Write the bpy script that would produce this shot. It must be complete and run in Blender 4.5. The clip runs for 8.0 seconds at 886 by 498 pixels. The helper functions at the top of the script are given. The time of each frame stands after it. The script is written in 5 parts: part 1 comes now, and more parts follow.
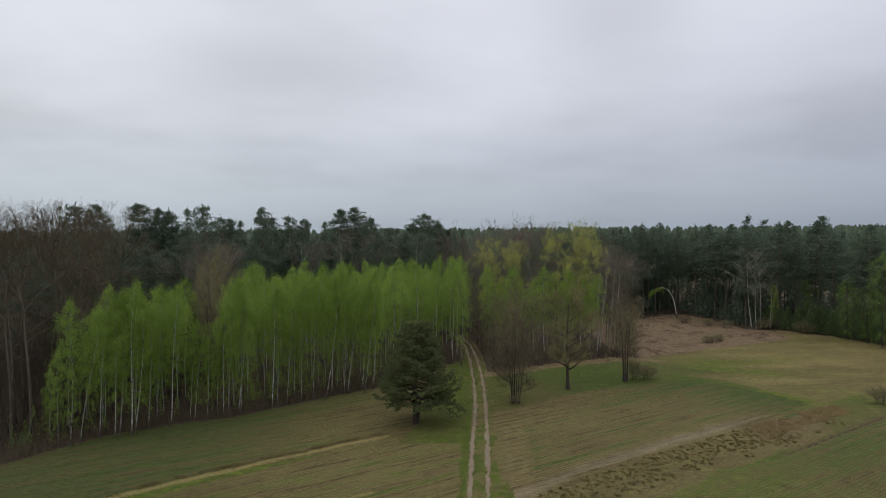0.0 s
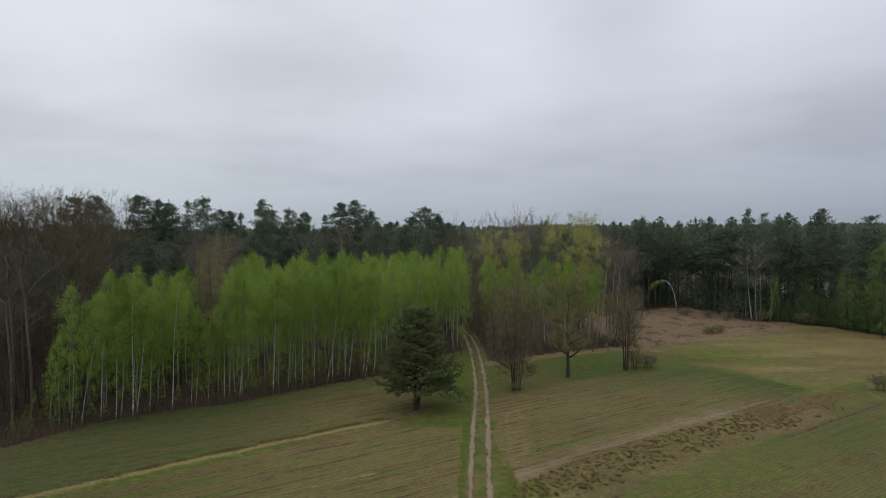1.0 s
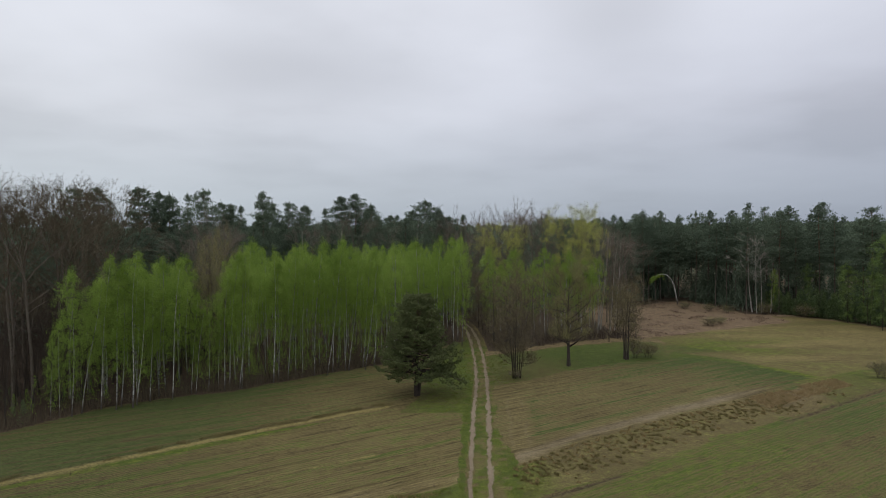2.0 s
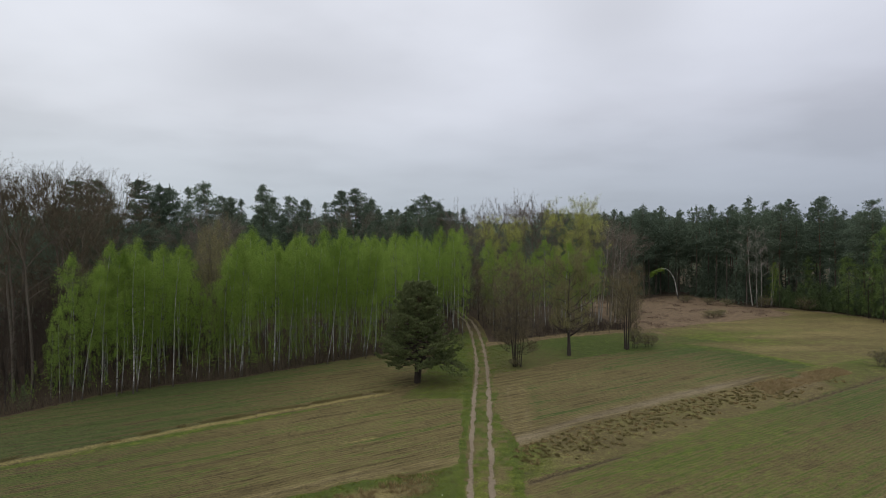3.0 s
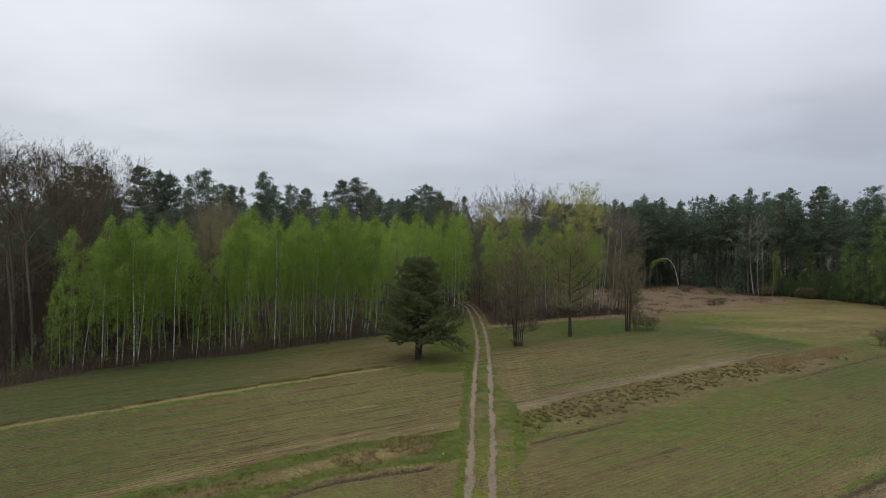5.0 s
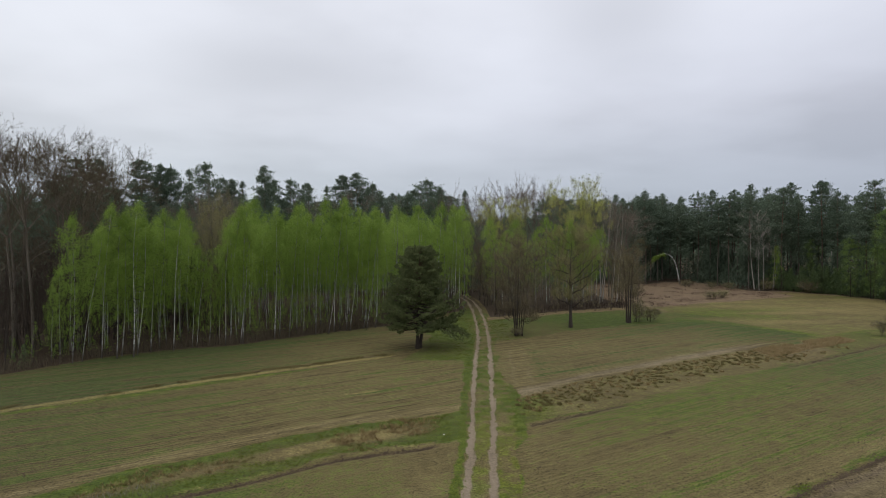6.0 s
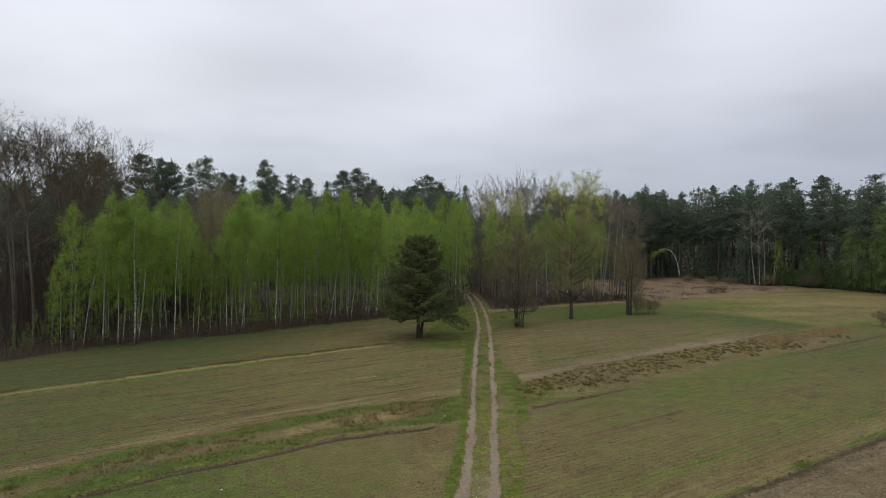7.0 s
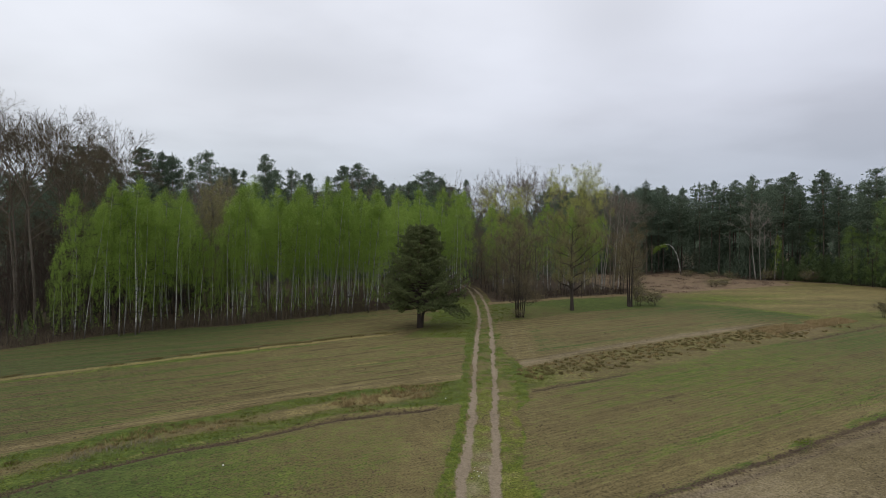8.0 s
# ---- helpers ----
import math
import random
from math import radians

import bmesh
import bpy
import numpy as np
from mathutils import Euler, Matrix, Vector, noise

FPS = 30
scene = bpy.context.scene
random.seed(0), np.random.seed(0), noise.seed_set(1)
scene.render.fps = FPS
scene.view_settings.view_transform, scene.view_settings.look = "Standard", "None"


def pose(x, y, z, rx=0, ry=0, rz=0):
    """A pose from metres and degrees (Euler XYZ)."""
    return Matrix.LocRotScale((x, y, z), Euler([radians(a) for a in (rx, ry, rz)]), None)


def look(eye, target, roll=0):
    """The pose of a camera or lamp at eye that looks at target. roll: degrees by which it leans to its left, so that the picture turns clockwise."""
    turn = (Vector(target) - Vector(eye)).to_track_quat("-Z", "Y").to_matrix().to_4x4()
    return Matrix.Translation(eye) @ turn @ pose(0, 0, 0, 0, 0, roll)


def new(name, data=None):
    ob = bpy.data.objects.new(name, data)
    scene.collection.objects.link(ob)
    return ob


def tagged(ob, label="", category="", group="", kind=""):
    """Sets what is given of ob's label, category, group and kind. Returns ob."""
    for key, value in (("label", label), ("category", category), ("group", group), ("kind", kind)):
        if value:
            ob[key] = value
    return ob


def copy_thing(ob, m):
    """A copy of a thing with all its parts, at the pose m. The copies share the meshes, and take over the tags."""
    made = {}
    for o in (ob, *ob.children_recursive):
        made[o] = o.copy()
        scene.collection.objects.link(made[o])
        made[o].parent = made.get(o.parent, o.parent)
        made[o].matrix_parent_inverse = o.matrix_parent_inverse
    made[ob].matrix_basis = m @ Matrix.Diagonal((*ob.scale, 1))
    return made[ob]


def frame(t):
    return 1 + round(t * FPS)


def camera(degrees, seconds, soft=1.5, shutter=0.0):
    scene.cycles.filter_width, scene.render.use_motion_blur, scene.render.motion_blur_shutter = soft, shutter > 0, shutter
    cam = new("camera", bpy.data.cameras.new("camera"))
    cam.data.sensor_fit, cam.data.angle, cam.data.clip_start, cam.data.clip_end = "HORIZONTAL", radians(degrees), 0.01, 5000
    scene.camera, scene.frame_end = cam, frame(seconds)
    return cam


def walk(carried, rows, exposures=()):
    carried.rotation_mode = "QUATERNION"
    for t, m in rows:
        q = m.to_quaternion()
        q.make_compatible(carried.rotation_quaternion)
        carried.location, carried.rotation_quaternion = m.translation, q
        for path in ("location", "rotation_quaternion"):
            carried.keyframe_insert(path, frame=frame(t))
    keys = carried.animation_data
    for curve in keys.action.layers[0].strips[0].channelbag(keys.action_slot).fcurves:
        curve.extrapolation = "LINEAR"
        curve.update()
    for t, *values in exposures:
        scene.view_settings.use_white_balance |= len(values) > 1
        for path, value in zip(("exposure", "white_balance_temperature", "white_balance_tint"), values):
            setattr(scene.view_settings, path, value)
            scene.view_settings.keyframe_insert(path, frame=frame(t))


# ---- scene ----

# ---------------------------------------------------------------- camera
cam = camera(71.0, 8.0, 0.7)
ROWS = [  # seconds, eye x y z, yaw, pitch, roll
    (0.0, 0.013, 0.012, 24.062, 0.110, -1.585, -0.401),
    (0.5, -0.021, -0.041, 23.229, 0.113, -1.637, -0.436),
    (1.0, -0.052, -0.076, 22.397, 0.116, -1.673, -0.460),
    (1.5, -0.080, -0.096, 21.568, 0.121, -1.694, -0.473),
    (3.0, -0.150, -0.088, 19.120, 0.144, -1.691, -0.464),
    (3.5, -0.171, -0.071, 18.324, 0.155, -1.674, -0.449),
    (4.0, -0.189, -0.052, 17.542, 0.167, -1.653, -0.430),
    (4.5, -0.207, -0.033, 16.775, 0.180, -1.630, -0.409),
    (6.0, -0.259, 0.003, 14.588, 0.229, -1.566, -0.343),
    (6.5, -0.276, -0.002, 13.905, 0.249, -1.553, -0.325),
    (7.0, -0.294, -0.019, 13.248, 0.270, -1.549, -0.310),
    (7.5, -0.313, -0.050, 12.618, 0.293, -1.554, -0.301),
    (8.0, -0.334, -0.099, 12.019, 0.317, -1.571, -0.299),
]


def aim(x, y, z, yaw, pitch, roll):
    a, b = radians(yaw), radians(pitch)
    way = Vector((-math.sin(a) * math.cos(b), math.cos(a) * math.cos(b), math.sin(b)))
    return look((x, y, z), Vector((x, y, z)) + 50 * way, roll)


EXPOSURES = [(0.0, -0.1), (4.0, -0.01), (8.0, 0.07)]
walk(cam, [(row[0], aim(*row[1:])) for row in ROWS], EXPOSURES)

# ---------------------------------------------------------------- sky and sun
SUN_HIGH, SUN_TURN = 50.0, 215.0   # degrees above the horizon; clockwise from north (y)


def link(tree, a, b):
    tree.links.new(a, b)


def math_node(tree, op, a, b=None, c=None, clamp=False):
    n = tree.nodes.new("ShaderNodeMath")
    n.operation, n.use_clamp = op, clamp
    for k, v in enumerate((a, b, c)):
        if v is None:
            continue
        if isinstance(v, (int, float)):
            n.inputs[k].default_value = v
        else:
            link(tree, v, n.inputs[k])
    return n.outputs[0]


def mix_node(tree, fac, a, b, blend="MIX"):
    n = tree.nodes.new("ShaderNodeMix")
    n.data_type, n.blend_type = "RGBA", blend
    for k, v in ((0, fac), (6, a), (7, b)):
        if isinstance(v, (int, float)):
            n.inputs[k].default_value = v
        elif isinstance(v, tuple):
            n.inputs[k].default_value = (*v, 1)
        else:
            link(tree, v, n.inputs[k])
    return n.outputs[2]


def ramp_node(tree, fac, stops):
    n = tree.nodes.new("ShaderNodeValToRGB")
    e = n.color_ramp.elements
    while len(e) < len(stops):
        e.new(0.5)
    for el, (p, col) in zip(e, stops):
        el.position = p
        el.color = (*col, 1) if isinstance(col, tuple) else (col, col, col, 1)
    link(tree, fac, n.inputs[0])
    return n.outputs[0]


def noise_node(tree, vec, scale, detail=4.0, rough=0.55):
    n = tree.nodes.new("ShaderNodeTexNoise")
    n.inputs["Scale"].default_value, n.inputs["Detail"].default_value, n.inputs["Roughness"].default_value = scale, detail, rough
    if vec is not None:
        link(tree, vec, n.inputs["Vector"])
    return n.outputs[0]


def make_world():
    world = bpy.data.worlds.new("overcast_sky")
    scene.world = world
    world.use_nodes = True
    t = world.node_tree
    t.nodes.clear()
    sky = t.nodes.new("ShaderNodeTexSky")
    sky.sky_type, sky.sun_disc = "NISHITA", False
    sky.sun_elevation, sky.sun_rotation = radians(SUN_HIGH), radians(SUN_TURN)
    co = t.nodes.new("ShaderNodeTexCoord")
    sep = t.nodes.new("ShaderNodeSeparateXYZ")
    link(t, co.outputs["Generated"], sep.inputs[0])
    x, y, z = sep.outputs
    up = math_node(t, "MAXIMUM", z, 0.0)
    # the cloud deck as a flat sheet overhead
    den = math_node(t, "ADD", up, 0.16)
    flat = t.nodes.new("ShaderNodeCombineXYZ")
    link(t, math_node(t, "DIVIDE", x, den), flat.inputs[0])
    link(t, math_node(t, "DIVIDE", y, den), flat.inputs[1])
    big = noise_node(t, flat.outputs[0], 0.55, 3.0, 0.45)
    fine = noise_node(t, flat.outputs[0], 1.3, 4.0, 0.5)
    cloud = math_node(t, "ADD", math_node(t, "MULTIPLY", big, 0.7), math_node(t, "MULTIPLY", fine, 0.3))
    shade = ramp_node(t, cloud, [(0.36, 0.80), (0.47, 0.96), (0.58, 1.06)])
    deck = ramp_node(t, up, [(0.0, (0.36, 0.412, 0.482)), (0.06, (0.46, 0.503, 0.57)), (0.18, (0.62, 0.643, 0.712)), (0.37, (0.73, 0.75, 0.82)), (0.65, (1.0, 1.02, 1.08)), (1.0, (1.22, 1.24, 1.30))])
    # the clouds thin out and look darker and bluer to the north-east
    east = math_node(t, "MULTIPLY", x, math_node(t, "SUBTRACT", 1.0, math_node(t, "MULTIPLY", up, 2.2), clamp=True))
    side = math_node(t, "SUBTRACT", 1.0, math_node(t, "MULTIPLY", east, 0.36))
    # two darker banks of cloud
    az, el = math_node(t, "ARCTAN2", x, y), math_node(t, "ARCSINE", z)
    bank = 1.0
    for a0, e0, wide, high, amount in ((-0.25, 0.245, 0.19, 0.045, 0.15), (0.27, 0.325, 0.10, 0.055, 0.15), (-0.02, 0.30, 0.16, 0.05, -0.03)):
        da = math_node(t, "POWER", math_node(t, "DIVIDE", math_node(t, "SUBTRACT", az, a0), wide), 2.0)
        de = math_node(t, "POWER", math_node(t, "DIVIDE", math_node(t, "SUBTRACT", el, e0), high), 2.0)
        puff = math_node(t, "MULTIPLY", math_node(t, "EXPONENT", math_node(t, "MULTIPLY", math_node(t, "ADD", da, de), -1.0)), math_node(t, "MULTIPLY", fine, 2.0 * amount))
        bank = math_node(t, "SUBTRACT", bank, puff)
    # towards the horizon the deck looks smooth
    shade = mix_node(t, math_node(t, "MULTIPLY_ADD", up, 4.0, 0.25, clamp=True), (0.965, 0.965, 0.965), shade)
    shade = mix_node(t, 1.0, shade, bank, "MULTIPLY")
    colour = mix_node(t, 1.0, deck, shade, "MULTIPLY")
    tone = t.nodes.new("ShaderNodeCombineXYZ")
    link(t, math_node(t, "POWER", side, 0.95), tone.inputs[0])
    link(t, math_node(t, "POWER", side, 0.95), tone.inputs[1])
    link(t, math_node(t, "POWER", side, 0.70), tone.inputs[2])
    colour = mix_node(t, 1.0, colour, tone.outputs[0], "MULTIPLY")
    thin = mix_node(t, 1.0, sky.outputs[0], (0.08, 0.08, 0.08), "MULTIPLY")
    colour = mix_node(t, 0.06, colour, thin)
    bg = t.nodes.new("ShaderNodeBackground")
    link(t, colour, bg.inputs[0])
    bg.inputs[1].default_value = 1.12
    out = t.nodes.new("ShaderNodeOutputWorld")
    link(t, bg.outputs[0], out.inputs[0])


make_world()
sun = new("sun", bpy.data.lights.new("sun", "SUN"))
sun.data.energy, sun.data.angle, sun.data.color = 0.5, radians(40), (1.0, 0.97, 0.92)
sun.matrix_world = pose(0, 0, 60, 90 - SUN_HIGH, 0, 180 - SUN_TURN) @ pose(0, 0, 0)

# ---------------------------------------------------------------- materials


def start_material(name):
    m = bpy.data.materials.new(name)
    m.use_nodes = True
    m.node_tree.nodes.clear()
    return m, m.node_tree


def leaf_material(name, dark, light, thin=0.35, blend_island=0.6):
    m, t = start_material(name)
    geo, info = t.nodes.new("ShaderNodeNewGeometry"), t.nodes.new("ShaderNodeObjectInfo")
    a = math_node(t, "MULTIPLY", geo.outputs["Random Per Island"], blend_island)
    b = math_node(t, "MULTIPLY", info.outputs["Random"], 1.0 - blend_island)
    colour = mix_node(t, math_node(t, "ADD", a, b), dark, light)
    d, tr, mx = t.nodes.new("ShaderNodeBsdfDiffuse"), t.nodes.new("ShaderNodeBsdfTranslucent"), t.nodes.new("ShaderNodeMixShader")
    link(t, colour, d.inputs[0])
    link(t, colour, tr.inputs[0])
    mx.inputs[0].default_value = thin
    link(t, d.outputs[0], mx.inputs[1])
    link(t, tr.outputs[0], mx.inputs[2])
    out = t.nodes.new("ShaderNodeOutputMaterial")
    link(t, mx.outputs[0], out.inputs[0])
    return m


def surface(m, t, colour, rough=0.9, bump=None, strength=0.3, dist=0.05):
    p = t.nodes.new("ShaderNodeBsdfPrincipled")
    link(t, colour, p.inputs["Base Color"])
    p.inputs["Roughness"].default_value = rough
    p.inputs["Specular IOR Level"].default_value = 0.15
    if bump is not None:
        b = t.nodes.new("ShaderNodeBump")
        b.inputs["Strength"].default_value, b.inputs["Distance"].default_value = strength, dist
        link(t, bump, b.inputs["Height"])
        link(t, b.outputs[0], p.inputs["Normal"])
    out = t.nodes.new("ShaderNodeOutputMaterial")
    link(t, p.outputs[0], out.inputs[0])
    return m


def bark_material(name, low, high, turn_at, scale=(6, 6, 1.2)):
    """Bark that goes from one colour to another with height on the stem."""
    m, t = start_material(name)
    co = t.nodes.new("ShaderNodeTexCoord")
    mp = t.nodes.new("ShaderNodeMapping")
    mp.inputs["Scale"].default_value = scale
    link(t, co.outputs["Object"], mp.inputs[0])
    sep = t.nodes.new("ShaderNodeSeparateXYZ")
    link(t, co.outputs["Object"], sep.inputs[0])
    f = math_node(t, "DIVIDE", math_node(t, "SUBTRACT", sep.outputs[2], turn_at - 3.0), 6.0, clamp=True)
    n = noise_node(t, mp.outputs[0], 1.0, 5.0)
    base = mix_node(t, f, low, high)
    info = t.nodes.new("ShaderNodeObjectInfo")
    tone = math_node(t, "ADD", math_node(t, "MULTIPLY", n, 0.9), math_node(t, "MULTIPLY_ADD", info.outputs["Random"], 0.3, 0.38))
    colour = mix_node(t, 1.0, base, tone, "MULTIPLY")
    return surface(m, t, colour, 0.95, n, 0.5, 0.03)


def birch_bark_material():
    """White paper bark with dark bands, blackened at the foot."""
    m, t = start_material("birch_bark")
    co = t.nodes.new("ShaderNodeTexCoord")
    mp = t.nodes.new("ShaderNodeMapping")
    mp.inputs["Scale"].default_value = (2.5, 2.5, 5.0)
    link(t, co.outputs["Object"], mp.inputs[0])
    n = noise_node(t, mp.outputs[0], 1.0, 4.0)
    big = noise_node(t, co.outputs["Object"], 0.55, 2.0)
    info = t.nodes.new("ShaderNodeObjectInfo")
    bands = ramp_node(t, math_node(t, "ADD", math_node(t, "MULTIPLY", n, 0.7), math_node(t, "MULTIPLY", big, 0.3)), [(0.40, (0.05, 0.045, 0.04)), (0.50, (0.44, 0.43, 0.40)), (0.60, (0.56, 0.55, 0.51))])
    grey = math_node(t, "MULTIPLY_ADD", info.outputs["Random"], 0.5, 0.48)
    colour = mix_node(t, 1.0, bands, grey, "MULTIPLY")
    sep = t.nodes.new("ShaderNodeSeparateXYZ")
    link(t, co.outputs["Object"], sep.inputs[0])
    foot = math_node(t, "SUBTRACT", 1.0, math_node(t, "DIVIDE", math_node(t, "ADD", sep.outputs[2], math_node(t, "MULTIPLY", big, -1.5)), 1.2), clamp=True)
    colour = mix_node(t, foot, colour, (0.07, 0.06, 0.05))
    return surface(m, t, colour, 0.7, n, 0.3, 0.02)


def plain_material(name, dark, light, scale=3.0, rough=0.95):
    m, t = start_material(name)
    co, geo = t.nodes.new("ShaderNodeTexCoord"), t.nodes.new("ShaderNodeNewGeometry")
    n = noise_node(t, co.outputs["Object"], scale, 3.0)
    f = math_node(t, "ADD", math_node(t, "MULTIPLY", n, 0.5), math_node(t, "MULTIPLY", geo.outputs["Random Per Island"], 0.5))
    return surface(m, t, mix_node(t, f, dark, light), rough)


ROW_X, ROW_Y = 0.845, 0.535   # the way in which the fields are worked


def ground_material():
    """Soil, crop, straw, sand, heath and leaf litter, laid out by the sheet's own covers."""
    m, t = start_material("open_ground")
    geo = t.nodes.new("ShaderNodeNewGeometry")
    pos = geo.outputs["Position"]

    def cover(name):
        a = t.nodes.new("ShaderNodeAttribute")
        a.attribute_name = name
        return a.outputs["Fac"]

    def dot(vx, vy):
        v = t.nodes.new("ShaderNodeVectorMath")
        v.operation = "DOT_PRODUCT"
        link(t, pos, v.inputs[0])
        v.inputs[1].default_value = (vx, vy, 0)
        return v.outputs["Value"]

    along, across = dot(ROW_X, ROW_Y), dot(-ROW_Y, ROW_X)
    rows = t.nodes.new("ShaderNodeCombineXYZ")
    link(t, math_node(t, "MULTIPLY", along, 0.035), rows.inputs[0])
    link(t, across, rows.inputs[1])
    streak = noise_node(t, rows.outputs[0], 1.5, 4.0, 0.65)
    belt = t.nodes.new("ShaderNodeCombineXYZ")
    link(t, math_node(t, "MULTIPLY", along, 0.022), belt.inputs[0])
    link(t, across, belt.inputs[1])
    belts = math_node(t, "SUBTRACT", noise_node(t, belt.outputs[0], 0.42, 2.0, 0.5), 0.5)
    drill = t.nodes.new("ShaderNodeCombineXYZ")
    link(t, math_node(t, "MULTIPLY", along, 0.055), drill.inputs[0])
    link(t, across, drill.inputs[1])
    drills = noise_node(t, drill.outputs[0], 4.2, 3.0, 0.6)
    wander = noise_node(t, pos, 0.25, 2.0, 0.5)
    tine = math_node(t, "SINE", math_node(t, "ADD", math_node(t, "MULTIPLY", across, 15.0), math_node(t, "MULTIPLY", wander, 14.0)))
    tine = math_node(t, "MULTIPLY", tine, streak)
    patch = noise_node(t, pos, 0.11, 4.0, 0.6)
    mid = noise_node(t, pos, 0.9, 5.0, 0.65)
    fine = noise_node(t, pos, 4.6, 6.0, 0.75)
    speck = noise_node(t, pos, 10.0, 3.0, 0.65)
    row_on = cover("rows")
    # bare worked soil
    worked = math_node(t, "ADD", math_node(t, "MULTIPLY", math_node(t, "SUBTRACT", streak, 0.5), 0.66), math_node(t, "ADD", math_node(t, "MULTIPLY", tine, 0.055), math_node(t, "MULTIPLY", math_node(t, "SUBTRACT", drills, 0.5), 0.38)))
    tone = math_node(t, "ADD", math_node(t, "MULTIPLY", fine, 0.42), math_node(t, "ADD", math_node(t, "MULTIPLY", patch, 0.25), math_node(t, "ADD", math_node(t, "MULTIPLY", math_node(t, "ADD", worked, math_node(t, "MULTIPLY", belts, 0.22)), row_on), math_node(t, "MULTIPLY_ADD", mid, 0.25, 0.05))))
    soil = ramp_node(t, tone, [(0.33, (0.052, 0.040, 0.017)), (0.48, (0.106, 0.084, 0.035)), (0.64, (0.178, 0.142, 0.063))])
    # crop or grass over it, thicker in the drills
    crop = math_node(t, "ADD", math_node(t, "MULTIPLY", math_node(t, "SUBTRACT", streak, 0.5), 3.2), math_node(t, "ADD", math_node(t, "MULTIPLY", tine, -0.22), math_node(t, "MULTIPLY", math_node(t, "SUBTRACT", drills, 0.5), 1.9)))
    crop = math_node(t, "MULTIPLY", math_node(t, "ADD", crop, math_node(t, "MULTIPLY", belts, 1.3)), row_on)
    ragged = math_node(t, "ADD", math_node(t, "MULTIPLY", math_node(t, "SUBTRACT", fine, 0.5), 2.4), math_node(t, "ADD", math_node(t, "MULTIPLY", math_node(t, "SUBTRACT", mid, 0.5), 0.9), math_node(t, "MULTIPLY", math_node(t, "SUBTRACT", patch, 0.5), 0.8)))
    g = cover("grass")
    lift = math_node(t, "ADD", math_node(t, "MULTIPLY", g, 1.5), math_node(t, "ADD", crop, math_node(t, "SUBTRACT", ragged, 0.28)))
    g_on = math_node(t, "MULTIPLY", math_node(t, "MULTIPLY_ADD", lift, 1.8, -0.4, clamp=True), math_node(t, "MULTIPLY", g, 6.0, clamp=True))
    grass = ramp_node(t, math_node(t, "ADD", math_node(t, "MULTIPLY", mid, 0.5), math_node(t, "MULTIPLY", fine, 0.5)), [(0.36, (0.030, 0.048, 0.007)), (0.50, (0.072, 0.098, 0.014)), (0.64, (0.135, 0.152, 0.026))])
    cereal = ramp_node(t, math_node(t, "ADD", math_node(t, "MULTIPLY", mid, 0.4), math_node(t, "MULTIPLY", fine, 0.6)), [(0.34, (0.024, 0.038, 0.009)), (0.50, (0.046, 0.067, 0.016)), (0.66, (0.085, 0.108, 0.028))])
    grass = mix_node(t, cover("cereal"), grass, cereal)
    moss = ramp_node(t, fine, [(0.34, (0.075, 0.078, 0.010)), (0.52, (0.108, 0.120, 0.019)), (0.68, (0.168, 0.160, 0.036))])
    grass = mix_node(t, cover("moss"), grass, moss)
    colour = mix_node(t, g_on, soil, grass)
    # dry straw
    s_on = math_node(t, "ADD", math_node(t, "MULTIPLY", cover("straw"), 1.6), math_node(t, "MULTIPLY_ADD", ragged, 1.0, -0.35))
    s_on = math_node(t, "MULTIPLY", math_node(t, "MULTIPLY", s_on, 1.0, clamp=True), math_node(t, "MULTIPLY", cover("straw"), 6.0, clamp=True))
    straw = ramp_node(t, fine, [(0.30, (0.115, 0.088, 0.032)), (0.55, (0.215, 0.178, 0.068)), (0.75, (0.31, 0.25, 0.115))])
    colour = mix_node(t, s_on, colour, straw)
    # heath and leaf litter
    heath = ramp_node(t, math_node(t, "ADD", math_node(t, "MULTIPLY", mid, 0.6), math_node(t, "MULTIPLY", fine, 0.4)), [(0.34, (0.080, 0.055, 0.040)), (0.50, (0.156, 0.108, 0.068)), (0.66, (0.225, 0.166, 0.102))])
    colour = mix_node(t, cover("heath"), colour, heath)
    litter = ramp_node(t, fine, [(0.36, (0.022, 0.016, 0.010)), (0.50, (0.052, 0.037, 0.024)), (0.64, (0.095, 0.066, 0.042))])
    colour = mix_node(t, cover("litter"), colour, litter)
    # trodden sand
    d_on = math_node(t, "ADD", math_node(t, "MULTIPLY", cover("sand"), 1.7), math_node(t, "MULTIPLY_ADD", ragged, 0.35, -0.3))
    d_on = math_node(t, "MULTIPLY", math_node(t, "MULTIPLY", d_on, 1.0, clamp=True), math_node(t, "MULTIPLY", cover("sand"), 6.0, clamp=True))
    sand = ramp_node(t, math_node(t, "ADD", math_node(t, "MULTIPLY", fine, 0.6), math_node(t, "MULTIPLY", patch, 0.4)), [(0.36, (0.125, 0.097, 0.064)), (0.50, (0.190, 0.150, 0.103)), (0.64, (0.25, 0.205, 0.145))])
    colour = mix_node(t, d_on, colour, sand)
    # small dark clods and stalks
    clod = ramp_node(t, speck, [(0.40, 1.3), (0.53, 0.97), (0.63, 0.25)])
    colour = mix_node(t, math_node(t, "MULTIPLY_ADD", d_on, -0.55, 0.75), colour, mix_node(t, 1.0, colour, clod, "MULTIPLY"))
    relief = math_node(t, "ADD", fine, math_node(t, "ADD", math_node(t, "MULTIPLY", speck, 0.4), math_node(t, "MULTIPLY", math_node(t, "MULTIPLY", drills, row_on), 0.8)))
